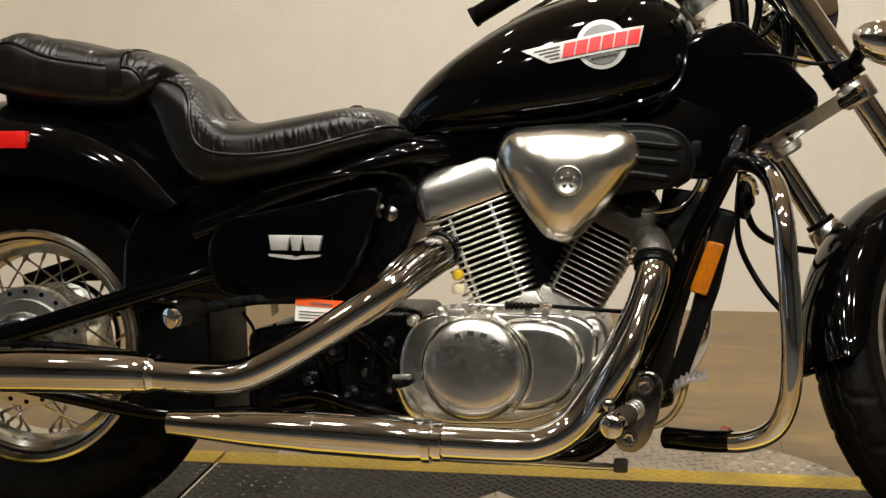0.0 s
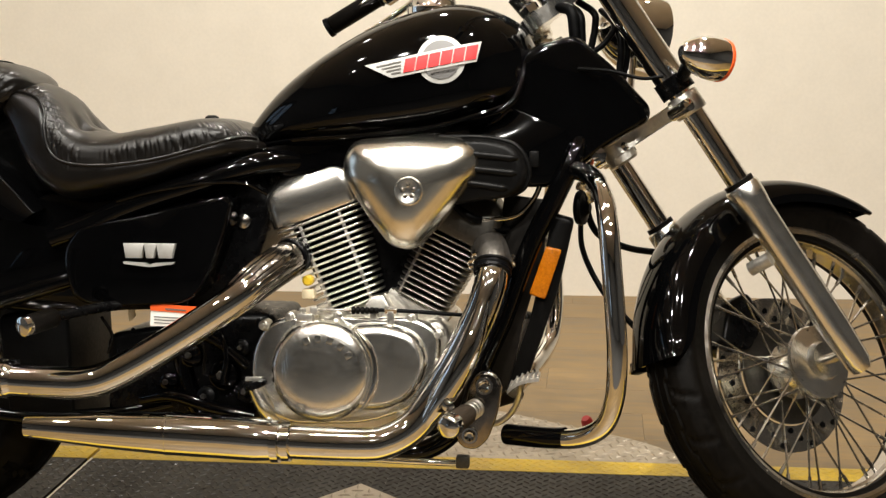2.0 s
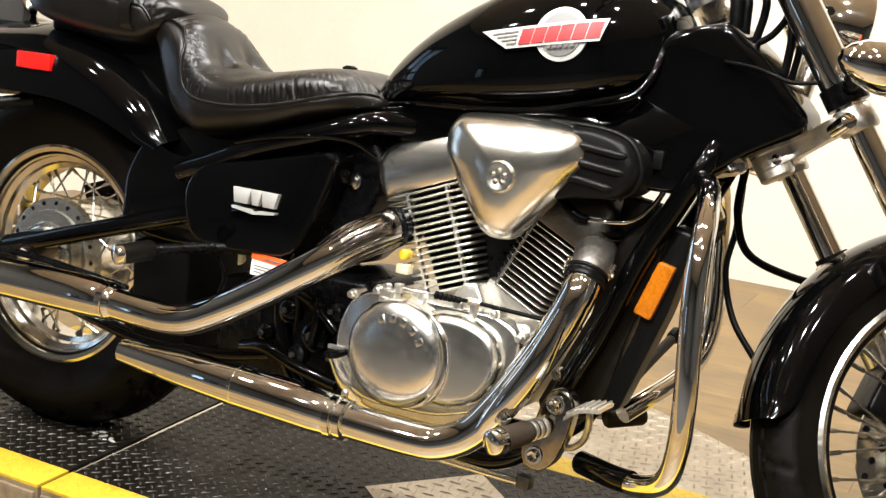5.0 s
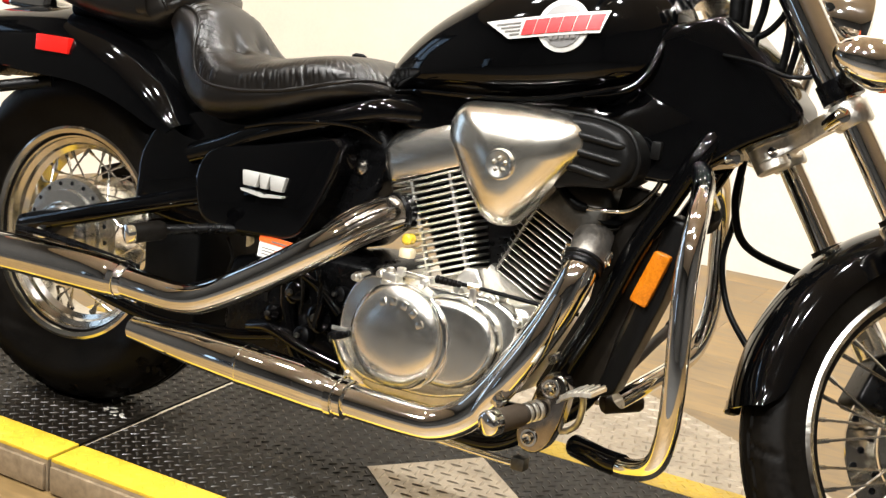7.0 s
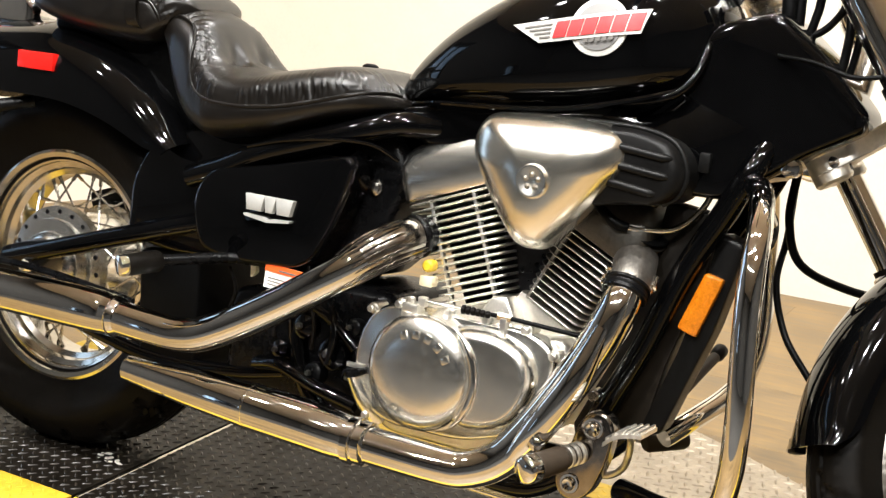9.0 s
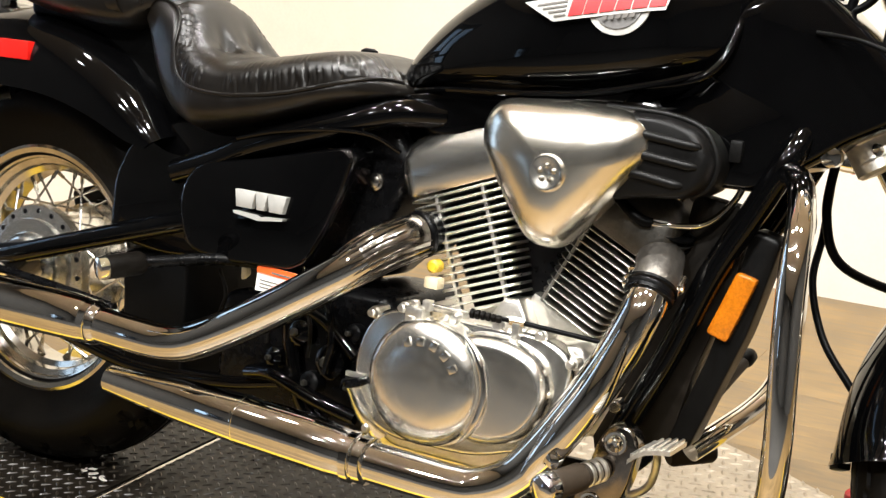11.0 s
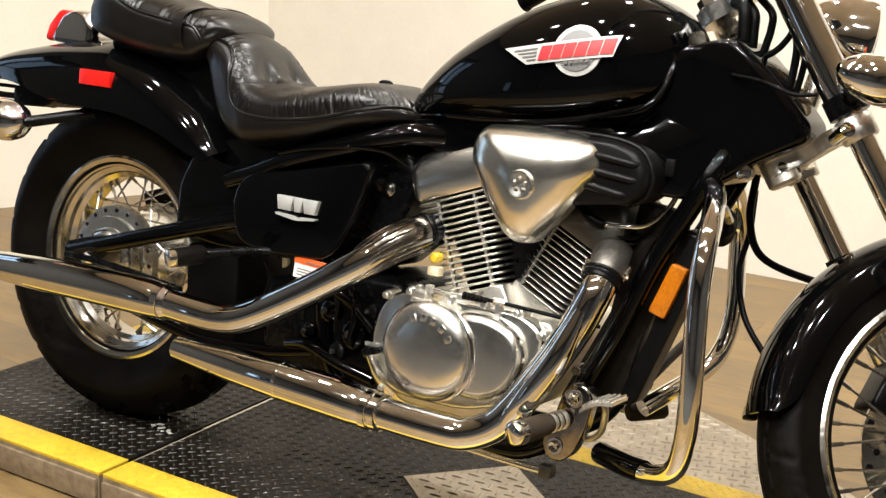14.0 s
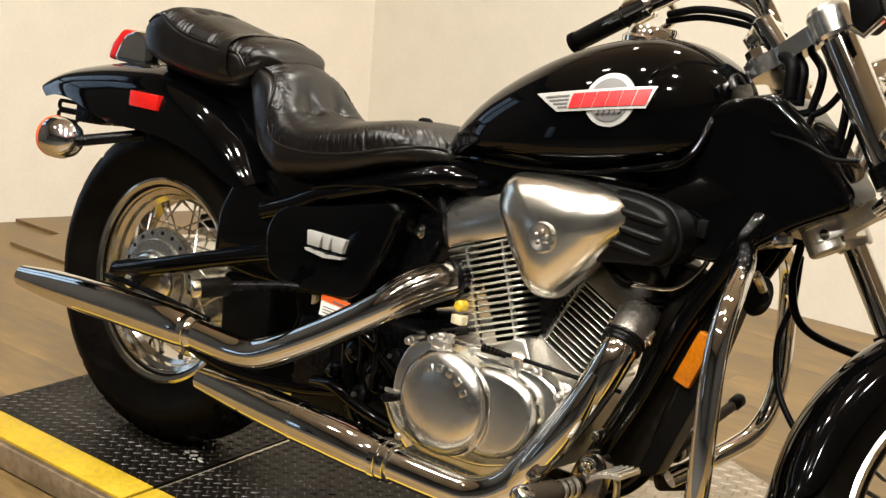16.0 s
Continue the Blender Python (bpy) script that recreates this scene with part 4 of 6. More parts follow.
# saddle
def cushion(xs, tops, bots, wids, seam, n=120, m=200, depth=0.0150, bare=(), dimples=(), seed=1.0):
    """A stuffed seat; seam: points (x, z) of the piping on the flank; the leather gathers along it, but not within the bare stretches."""
    t, b, w = curve(xs, tops), curve(xs, bots), curve(xs, wids)

    def flank(x, z):
        zc, hz = (t(x) + b(x)) / 2, max((t(x) - b(x)) / 2, 0.002)
        s = min(max((z - zc) / hz, -0.98), 0.98)
        if s > 0:
            return w(x) * math.cos(math.asin(s ** (1 / 0.62)))
        return w(x) * math.cos(math.asin(abs(s) ** 2)) ** 0.5

    line3 = smooth_path(seam, 14)
    rail = np.array([(q[0], -flank(q[0], q[1]), q[1]) for q in line3])
    run = np.concatenate([[0], np.cumsum(np.linalg.norm(np.diff(rail, axis=0), axis=1))])
    bm, secs = bmesh.new(), []
    for k in range(n + 1):
        x = xs[0] + (xs[-1] - xs[0]) * k / n
        zc, hz = (t(x) + b(x)) / 2, max((t(x) - b(x)) / 2, 0.002)
        loop = []
        for j in range(m):
            a = 2 * math.pi * j / m
            c, s = math.cos(a), math.sin(a)
            fy, fz = (1.0, 0.62) if s > 0 else (0.5, 0.5)
            y, z = w(x) * math.copysign(abs(c) ** fy, c), zc + hz * math.copysign(abs(s) ** fz, s)
            gap = np.linalg.norm(rail - np.array((x, -abs(y), z)), axis=1)
            q = int(gap.argmin())
            d, along = float(gap[q]), float(run[q])
            tangent = rail[min(q + 1, len(rail) - 1)] - rail[max(q - 1, 0)]
            inside = tangent[0] * (z - rail[q][2]) - tangent[2] * (x - rail[q][0]) > 0
            drop = 0.0
            if inside:
                live = 1.0
                for s0, s1 in bare:
                    live *= 1 - math.exp(-((along - (s0 + s1) / 2) / max((s1 - s0) / 2, 1e-3)) ** 4)
                wave = along * 2 * math.pi / 0.0105 + 3.0 * noise.noise((along * 24, d * 5, seed))
                fine = (0.5 + 0.5 * math.cos(wave)) * (0.6 + 0.9 * noise.noise((along * 38, 2.0, seed + 3)))
                broad = 0.9 * noise.noise((along * 52, d * 9, seed + 5))
                drop = live * min(d / 0.010, 1) * (depth * fine * math.exp(-(d / 0.032) ** 2) + 0.22 * depth * broad * math.exp(-(d / 0.045) ** 2)) - 0.005 * min(d / 0.015, 1) * math.exp(-(d / 0.06) ** 2)
                drop -= 0.0016 * noise.noise((x * 11, y * 11, seed + 7))
            drop += 0.003 * math.exp(-(d / 0.004) ** 2)
            y -= math.copysign(drop * 0.7, y)
            z -= drop * 0.75
            for dx, dy, deep, size in dimples:
                if s > 0.3:
                    z -= deep * math.exp(-(math.hypot(x - dx, (y - dy) * 0.8) / size) ** 2)
            loop.append((x, y, z))
        secs.append(loop)
    loft(bm, secs)
    return bm, [tuple(q) for q in rail[3:-3:4]]


def seated(bm):
    """Sets a piece of the seat over to the side on which the bike stands, less towards the tank."""
    for v in bm.verts:
        k = min(max((0.70 - v.co.x) / 0.18, 0.0), 1.0)
        v.co.y = v.co.y * (1 - 0.29 * k) - 0.053 * k
    return bm


skin, rail = cushion([0.222, 0.232, 0.245, 0.262, 0.283, 0.306, 0.326, 0.352, 0.378, 0.42, 0.49, 0.575, 0.622, 0.645, 0.672, 0.695], [0.762, 0.775, 0.782, 0.787, 0.788, 0.781, 0.768, 0.738, 0.715, 0.702, 0.712, 0.727, 0.723, 0.708, 0.692, 0.682],
                     [0.745, 0.738, 0.725, 0.700, 0.652, 0.618, 0.602, 0.592, 0.590, 0.598, 0.613, 0.639, 0.652, 0.659, 0.667, 0.672], [0.07, 0.09, 0.105, 0.118, 0.132, 0.144, 0.153, 0.163, 0.172, 0.176, 0.174, 0.164, 0.148, 0.128, 0.098, 0.055],
                     [(0.250, 0.772), (0.284, 0.768), (0.312, 0.755), (0.328, 0.731), (0.332, 0.699), (0.343, 0.668), (0.374, 0.651), (0.434, 0.647), (0.495, 0.653), (0.542, 0.662), (0.595, 0.677), (0.650, 0.693), (0.676, 0.688)], n=290,
                     bare=((0.225, 0.285),), dimples=((0.368, -0.050, 0.018, 0.017), (0.368, 0.050, 0.018, 0.017), (0.372, -0.085, 0.006, 0.016), (0.372, 0.0, 0.006, 0.018), (0.372, 0.085, 0.006, 0.016)))
saddle = part("rider_seat", seated(skin), LEATHER, bike, "wrinkled black leather rider seat with piping", angle=70)
for s in (-1, 1):
    bm = bmesh.new()
    tube(bm, [(x, -y * s, z) for x, y, z in rail], 0.0026, 8, 3)
    part("seat_piping", seated(bm), LEATHER, saddle, "black leather piping")
bm = bmesh.new()
lathe(bm, [(0, 0.012), (0.006, 0.011), (0.009, 0.006)], (0.577, 0.0, 0.7235), (0, 0, 1), 14)
part("seat_stud", seated(bm), PLASTIC, saddle, "small black strap stud")
for dy in (-0.050, 0.050):
    bm = bmesh.new()
    lathe(bm, [(0, 0.009), (0.003, 0.008), (0.005, 0.0)], (0.368, dy, 0.7000), (0, 0, 1), 14)
    part("seat_button", seated(bm), LEATHER, saddle, "leather button")
skin, rail = cushion([-0.056, -0.048, -0.036, -0.010, 0.024, 0.055, 0.112, 0.178, 0.225, 0.258, 0.278, 0.290], [0.800, 0.822, 0.838, 0.850, 0.857, 0.852, 0.840, 0.826, 0.822, 0.813, 0.800, 0.786], [0.785, 0.768, 0.756, 0.746, 0.738, 0.732, 0.724, 0.720, 0.724, 0.748, 0.764, 0.776], [0.070, 0.100, 0.124, 0.142, 0.151, 0.153, 0.153, 0.152, 0.145, 0.130, 0.106, 0.064],
                     [(-0.026, 0.812), (-0.002, 0.830), (0.028, 0.830), (0.074, 0.812), (0.116, 0.802), (0.20, 0.791), (0.230, 0.787), (0.246, 0.770), (0.252, 0.752)], n=190,
                     bare=((0.14, 0.19),), dimples=((0.05, -0.045, 0.010, 0.020), (0.05, 0.045, 0.010, 0.020), (0.05, 0.0, 0.006, 0.02)), seed=4.0)
pad = part("pillion_seat", seated(skin), LEATHER, bike, "wrinkled black leather pillion pad with a strap", angle=70)
for s in (-1, 1):
    bm = bmesh.new()
    tube(bm, [(x, -y * s, z) for x, y, z in rail], 0.0026, 8, 3)
    part("seat_piping", seated(bm), LEATHER, pad, "black leather piping")
strap = []
for k in range(33):
    a = radians(-70 + 320 * k / 32)
    c, s = math.cos(a), math.sin(a)
    fy, fz = (1.0, 0.62) if s > 0 else (0.5, 0.5)
    strap.append([(0.203 + dx - 0.012 * (s < 0) * s, 0.1545 * math.copysign(abs(c) ** fy, c), 0.779 + 0.0475 * math.copysign(abs(s) ** fz, s)) for dx in (-0.012, 0.012)])
bm = bmesh.new()
bridge(bm, [[bm.verts.new(p) for p in row] for row in strap], False, False)
ext = bmesh.ops.extrude_face_region(bm, geom=bm.faces[:])
bmesh.ops.scale(bm, verts=[v for v in ext["geom"] if isinstance(v, bmesh.types.BMVert)], vec=(1, 1.02, 1.0))
part("seat_strap", seated(bm), LEATHER, pad, "black leather grab strap")

bm = bmesh.new()
slab(bm, rounded([(-0.012, 0.70), (-0.022, 0.765), (0.10, 0.760), (0.28, 0.765), (0.33, 0.70), (0.33, 0.60), (0.22, 0.60), (0.10, 0.69)], 0.012), -0.070, 0.070, 0.012)
part("seat_base", seated(bm), PLASTIC, bike, "black plastic seat base")
# tail
bm = bmesh.new()
slab(bm, rounded([(-0.130, 0.722), (-0.130, 0.765), (-0.148, 0.790), (-0.185, 0.796), (-0.222, 0.784), (-0.242, 0.752), (-0.256, 0.724)], 0.014, 4), -0.046, 0.046, 0.022, 6)
tail = part("tail_lamp", bm, CHROME, bike, "chrome tail lamp shell")
bm = bmesh.new()
slab(bm, rounded([(-0.210, 0.786), (-0.238, 0.750), (-0.250, 0.725), (-0.272, 0.726), (-0.262, 0.758), (-0.232, 0.793)], 0.006, 3), -0.040, 0.040, 0.012, 4)
part("tail_lens", bm, RED, tail, "slanted red tail lamp lens")
for s in (-1, 1):
    bm = bmesh.new()
    box(bm, (-0.026, 0.160 * s - 0.010, 0.657), (0.054, 0.160 * s + 0.010, 0.686), 0.003)
    part("side_reflector", bm, RED, bike, "red side reflector")
bracket = None
for s in (-1, 1):
    for z0 in (0.604, 0.582):
        loop = rounded([(-0.392, z0), (-0.392, z0 + 0.017), (-0.325, z0 + 0.019), (-0.325, z0 + 0.002)], 0.008, 3)
        bm = bmesh.new()
        tube(bm, [(p.x, 0.055 * s, p.y) for p in list(loop) + [loop[0]]], 0.0042, 8, smooth=False)
        if bracket is None:
            bracket = part("plate_bracket", bm, BLACK_METAL, bike, "black slotted number plate bracket")
        else:
            part("bracket_slot", bm, BLACK_METAL, bracket, "black slotted loop")
bm = bmesh.new()
slab(bm, rounded([(-0.33, 0.585), (-0.33, 0.625), (-0.24, 0.64), (-0.20, 0.61), (-0.24, 0.59)], 0.006), -0.06, 0.06, 0.004)
part("bracket_plate", bm, BLACK_METAL, bracket, "black bracket plate")

# engine
bm = bmesh.new()
case = rounded([(0.672, 0.245), (0.668, 0.33), (0.69, 0.385), (0.75, 0.396), (0.94, 0.388), (0.985, 0.40), (1.0, 0.36), (0.985, 0.29), (0.95, 0.24), (0.88, 0.205), (0.72, 0.205)], 0.02)
slab(bm, case, -0.118, 0.12, 0.012)
crank = part("crankcase", bm, CAST, bike, "cast aluminium crankcase")
bm = bmesh.new()
slab(bm, rounded([(0.672, 0.255), (0.668, 0.335), (0.695, 0.392), (0.76, 0.404), (0.86, 0.402), (0.945, 0.402), (0.985, 0.38), (0.982, 0.31), (0.945, 0.255), (0.86, 0.226), (0.73, 0.222)], 0.03), -0.140, -0.112, 0.010, 4)
side = part("clutch_cover", bm, ALU, bike, "polished aluminium engine side cover")
bm = bmesh.new()
lathe(bm, [(-0.0470, 0.0), (-0.0466, 0.025), (-0.0455, 0.046), (-0.0435, 0.060), (-0.0405, 0.069), (-0.0365, 0.0755), (-0.0315, 0.080), (-0.025, 0.083), (-0.017, 0.0845), (-0.008, 0.0855), (0.0, 0.088)], (0.793, -0.138, 0.316), (0, 1, 0), 80)
part("clutch_dome", bm, ALU, side, "polished round cover dome")
bm = bmesh.new()
pts = rounded([(0.83, 0.255), (0.83, 0.392), (0.90, 0.396), (0.950, 0.378), (0.966, 0.34), (0.960, 0.305), (0.935, 0.268), (0.885, 0.248)], 0.03, 6)
slab(bm, pts, -0.1685, -0.135, 0.024, 9)
part("generator_dome", bm, ALU, side, "polished oval cover dome")
bm, ridge = bmesh.new(), []
for k in range(13):
    w, fade = radians(-46 + 98 * k / 12), min(k, 12 - k) / 3
    ridge.append((0.793 + 0.0893 * math.cos(w), -0.1690, 0.316 + 0.0893 * math.sin(w), 0.0064 * min(1.0, 0.35 + 0.65 * fade)))
tube(bm, ridge, 0.006, 16, 4)
part("cover_ridge", bm, MIRROR_ALU, side, "polished ridge between the domes")
for k in range(5):
    a = radians(112 - 20 * k)
    c = Vector((0.794 + 0.056 * math.cos(a), -0.1832, 0.316 + 0.056 * math.sin(a)))
    bm = bmesh.new()
    box(bm, (-0.0050, -0.0016, -0.0060), (0.0050, 0.006, 0.0060), 0.0012, Matrix.Translation(c) @ Matrix.Rotation(-(a - radians(90)), 4, "Y"))
    part("raised_mark", bm, ALU, side, "raised plain block on the cover")
for x, z in ((0.690, 0.385), (0.735, 0.400), (0.815, 0.402), (0.875, 0.404), (0.935, 0.402), (0.980, 0.375), (0.982, 0.33), (0.965, 0.275), (0.70, 0.228), (0.92, 0.240)):
    bm = bmesh.new()
    lathe(bm, [(-0.010, 0.0042), (-0.008, 0.006), (0.0, 0.006), (0.001, 0.0085), (0.03, 0.0085)], (x, -0.134, z), (0, 1, 0), 10)
    part("cover_bolt", bm, CAST, side, "small case bolt")
bm = bmesh.new()
tube(bm, [(0.712, -0.112, 0.222, 0.021), (0.694, -0.128, 0.250, 0.019), (0.682, -0.137, 0.276, 0.0165), (0.678, -0.140, 0.286, 0.0165)], 0.017, 20, 6)
neck = part("filler_neck", bm, ALU, bike, "polished oil filler neck on the case")
up = Vector((-0.25, -0.15, 0.95)).normalized()
bm = bmesh.new()
lathe(bm, [(0.0, 0.0175), (0.002, 0.0195), (0.008, 0.0195), (0.010, 0.017), (0.011, 0.0)], Vector((0.678, -0.140, 0.284)), up, 24)
filler = part("oil_filler_cap", bm, BLACK_METAL, neck, "dark oil filler cap")
bm = bmesh.new()
box(bm, (-0.014, -0.003, 0.0), (0.014, 0.003, 0.007), 0.001, Matrix.Translation(Vector((0.678, -0.140, 0.284)) + up * 0.010))
part("cap_grip", bm, CAST, neck, "raised grip of the cap")
bm = bmesh.new()
lathe(bm, [(-0.004, 0.0135), (0.008, 0.0135), (0.010, 0.011)], (0.762, -0.150, 0.388), (0, 0, 1), 20)
box(bm, (0.752, -0.162, 0.396), (0.778, -0.140, 0.409), 0.003)
lathe(bm, [(0, 0.006), (0.006, 0.006), (0.008, 0.004)], (0.760, -0.15, 0.409), (0, 0, 1), 6)
box(bm, (0.773, -0.156, 0.406), (0.785, -0.144, 0.420), 0.002)
part("clutch_arm", bm, CAST, bike, "cast clutch release arm")

CRANK = Vector((0.872, 0, 0.305))


def cylinder(tilt, tag, head_mat):
    """A finned cylinder with its head, leaning by tilt degrees to the front."""
    lift, wide = (0.020, 0.006) if tag == "rear" else (0.0, -0.006)
    a = Vector((math.sin(radians(tilt)), 0, math.cos(radians(tilt))))
    u = Vector((math.cos(radians(tilt)), 0, -math.sin(radians(tilt))))
    m = Matrix((u, Vector((0, 1, 0)), a)).transposed().to_4x4()
    m.translation = CRANK + u * (0.0 if tag == "rear" else 0.012)
    # black barrel: the shade of the deep fin gaps is in its colour
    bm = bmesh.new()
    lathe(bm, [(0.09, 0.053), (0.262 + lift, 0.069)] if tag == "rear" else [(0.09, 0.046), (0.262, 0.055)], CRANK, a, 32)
    barrel = part(tag + "_cylinder", bm, BLACK_METAL, bike, "cylinder barrel, black for the shade between the fins")
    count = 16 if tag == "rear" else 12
    # front fins take the darker metal, which holds their shade
    t_fin, fin_mat = (0.0020, FIN) if tag == "rear" else (0.0016, FIN_SHADED)
    for k in range(count):
        h = (0.117 + (0.0091 + lift / 15) * k) if tag == "rear" else 0.137 + 0.0103 * k
        w = (0.056 if tag == "rear" else 0.048) + (0.0155 + wide) * k / (count - 1)
        d = 0.098 if tag == "rear" else 0.088
        pts = rounded([(-w, -d), (w, -d), (w, d), (-w, d)], 0.02, 4)
        bm = bmesh.new()
        rings = []
        for dz, sc in ((-t_fin, 0.970), (-0.8 * t_fin, 0.988), (-0.4 * t_fin, 0.998), (0.0, 1.0), (0.4 * t_fin, 0.998), (0.8 * t_fin, 0.988), (t_fin, 0.970)):
            rings.append([bm.verts.new((p[0] * sc, p[1] * sc, h + dz)) for p in pts])
        bridge(bm, rings, True, True)
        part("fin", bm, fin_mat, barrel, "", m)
    for x in ((-0.034, 0.036) if tag == "rear" else (-0.038,)):
        bm = bmesh.new()
        box(bm, (x - 0.0025, 0.0015 - d, 0.112 if tag == "rear" else 0.133), (x + 0.0025, 0.010 - d, 0.256 + lift), 0.001)
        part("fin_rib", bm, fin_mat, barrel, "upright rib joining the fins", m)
    bm = bmesh.new()
    rings = []
    for h, w, d in ((0.259, 0.072, 0.098), (0.262, 0.074, 0.100), (0.290, 0.074, 0.102), (0.312, 0.071, 0.100), (0.330, 0.060, 0.092), (0.340, 0.046, 0.080), (0.344, 0.030, 0.065)):
        rings.append([bm.verts.new((p[0], p[1], h + lift)) for p in rounded([(-w - wide, -d), (w + wide, -d), (w + wide, d), (-w - wide, d)], 0.022, 5)])
    bridge(bm, rings, True, True)
    head = part(tag + "_cylinder_head", bm, head_mat, bike, "polished aluminium cylinder head cover" if tag == "rear" else "cast cylinder head, coloured darker for its shade", m, 30)
    bm = bmesh.new()
    box(bm, (-0.056, -0.075, 0.094), (0.056, 0.075, 0.119 if tag == "rear" else 0.134), 0.006)
    part(tag + "_cylinder_base", bm, CAST, bike, "cast cylinder base", m)
    for x, y in ((-0.05, -0.06), (0.05, -0.06)):
        bm = bmesh.new()
        lathe(bm, [(0.335 + lift, 0.010), (0.346 + lift, 0.010), (0.350 + lift, 0.006)], (x * 0.6, y, 0), (0, 0, 1), 10)
        part("head_bolt", bm, CHROME_DULL, head, "head cover bolt", m)


cylinder(-21.0, "rear", BRUSHED)
# the front head's shade is put into its dark metal
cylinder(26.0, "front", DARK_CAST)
# carburettor body, enlarged so that its black stands for the gap's shade too
bm = bmesh.new()
slab(bm, rounded([(0.83, 0.40), (0.85, 0.47), (0.840, 0.54), (0.85, 0.63), (1.0, 0.63), (0.975, 0.55), (0.93, 0.47), (0.94, 0.40)], 0.015), -0.055, 0.06, 0.01)
part("vee_casting", bm, BLACK_METAL, bike, "carburettor body, enlarged in black to fill the shaded gap")
bm = bmesh.new()
slab(bm, [(0.835, 0.392), (0.862, 0.432), (0.885, 0.436), (0.91, 0.392)], -0.105, -0.06, 0.008)
part("vee_plate", bm, CAST, bike, "cast plate between the cylinders")

# air cleaner
bm = bmesh.new()
tri = rounded([(0.820, 0.640), (0.838, 0.688), (0.935, 0.697), (1.018, 0.692), (1.048, 0.675), (1.050, 0.640), (0.998, 0.570), (0.945, 0.512), (0.905, 0.514), (0.860, 0.572)], 0.2, 10)
c = Vector((0.933, 0.615))
rings = []
for k in range(25):
    sc = math.sin(radians(90 * k / 24)) if k else 0.02
    y = -0.189 + 0.052 * (1 - (1 - min(sc, 0.9999) ** 2.4) ** 0.55)
    rings.append([bm.verts.new((c.x + (p.x - c.x) * sc, y, c.y + (p.y - c.y) * sc)) for p in tri])
for sc, y in ((1.004, -0.135), (1.006, -0.132), (1.004, -0.122), (0.985, -0.120), (0.93, -0.119)):
    rings.append([bm.verts.new((c.x + (p.x - c.x) * sc, y, c.y + (p.y - c.y) * sc)) for p in tri])
bridge(bm, rings, True, True)
cleaner = part("air_cleaner_cover", bm, SATIN, bike, "triangular brushed aluminium air cleaner cover", angle=60)
bm = bmesh.new()
lathe(bm, [(-0.004, 0.0), (-0.005, 0.012), (-0.0085, 0.018), (-0.0085, 0.021), (-0.004, 0.023), (0.006, 0.023)], (0.939, -0.187, 0.608), (0, 1, 0), 32)
boss = part("cover_boss", bm, BRUSHED, cleaner, "round chrome boss with a winged mark")
for k in range(5):
    a = radians(20 + 72 * k)
    bm = bmesh.new()
    lathe(bm, [(-0.004, 0.001), (0, 0.004), (0.003, 0.004)], (0.939 + 0.009 * math.cos(a), -0.1925, 0.608 + 0.009 * math.sin(a)), (0, 1, 0), 8)
    part("boss_mark", bm, CHROME_DULL, boss, "small raised mark")
bm = bmesh.new()
slab(bm, rounded([(0.91, 0.560), (0.88, 0.65), (0.93, 0.690), (1.06, 0.692), (1.106, 0.680), (1.126, 0.645), (1.120, 0.614), (1.098, 0.598), (1.03, 0.590), (0.97, 0.575)], 0.03), -0.150, -0.05, 0.022, 5)
airbox = part("air_box", bm, GREY_PLASTIC, bike, "ribbed dark grey plastic air box")
for k in range(3):
    z, end = 0.664 - 0.0235 * k, (1.108, 1.108, 1.094)[k]
    bm = bmesh.new()
    tube(bm, [(1.00, -0.148, z + 0.004, 0.005), (1.04, -0.150, z + 0.002, 0.006), (end - 0.012, -0.149, z - 0.004, 0.006), (end - 0.003, -0.147, z - 0.0045, 0.0045), (end, -0.145, z - 0.005, 0.002)], 0.006, 12, smooth=False)
    part("air_box_rib", bm, GREY_PLASTIC, airbox)
bm = bmesh.new()
tube(bm, [(0.98, -0.128, 0.694), (1.06, -0.130, 0.692), (1.104, -0.130, 0.679), (1.124, -0.130, 0.646), (1.119, -0.130, 0.616), (1.098, -0.130, 0.600)], 0.0042, 10)
part("air_box_bead", bm, GREY_PLASTIC, airbox, "raised bead round the air box")
bm = bmesh.new()
tube(bm, [(1.128, -0.062, 0.668), (1.141, -0.060, 0.637), (1.133, -0.066, 0.600), (1.104, -0.078, 0.567), (1.062, -0.095, 0.560), (1.040, -0.100, 0.560)], 0.0044, 10)
part("breather_pipe", bm, CHROME, bike, "thin bright breather pipe")
bm = bmesh.new()
box(bm, (1.122, -0.085, 0.645), (1.138, -0.062, 0.672), 0.004)
part("pipe_clip", bm, GREY_PLASTIC, bike, "grey plastic clip")
bm = bmesh.new()
tube(bm, [(1.046, -0.102, 0.560, 0.0065), (1.034, -0.106, 0.562, 0.0075), (1.020, -0.108, 0.570, 0.007), (1.000, -0.104, 0.584, 0.006)], 0.007, 12)
part("plug_cap", bm, PLASTIC, bike, "black spark plug cap")
bm = bmesh.new()
lathe(bm, [(0, 0.009), (0.015, 0.009), (0.018, 0.006)], (0.760, -0.100, 0.458), (0, -1, 0), 12)
part("plug_connector", bm, YELLOW_PLASTIC, bike, "yellow plastic connector")
bm = bmesh.new()
box(bm, (0.750, -0.118, 0.428), (0.772, -0.098, 0.444), 0.004)
part("sensor", bm, CREAM_PLASTIC, bike, "cream plastic sensor")
bm = bmesh.new()
tube(bm, [(0.84, -0.148, 0.414), (0.90, -0.140, 0.414), (0.96, -0.128, 0.410), (1.02, -0.112, 0.405), (1.06, -0.100, 0.402)], 0.0032, 10)
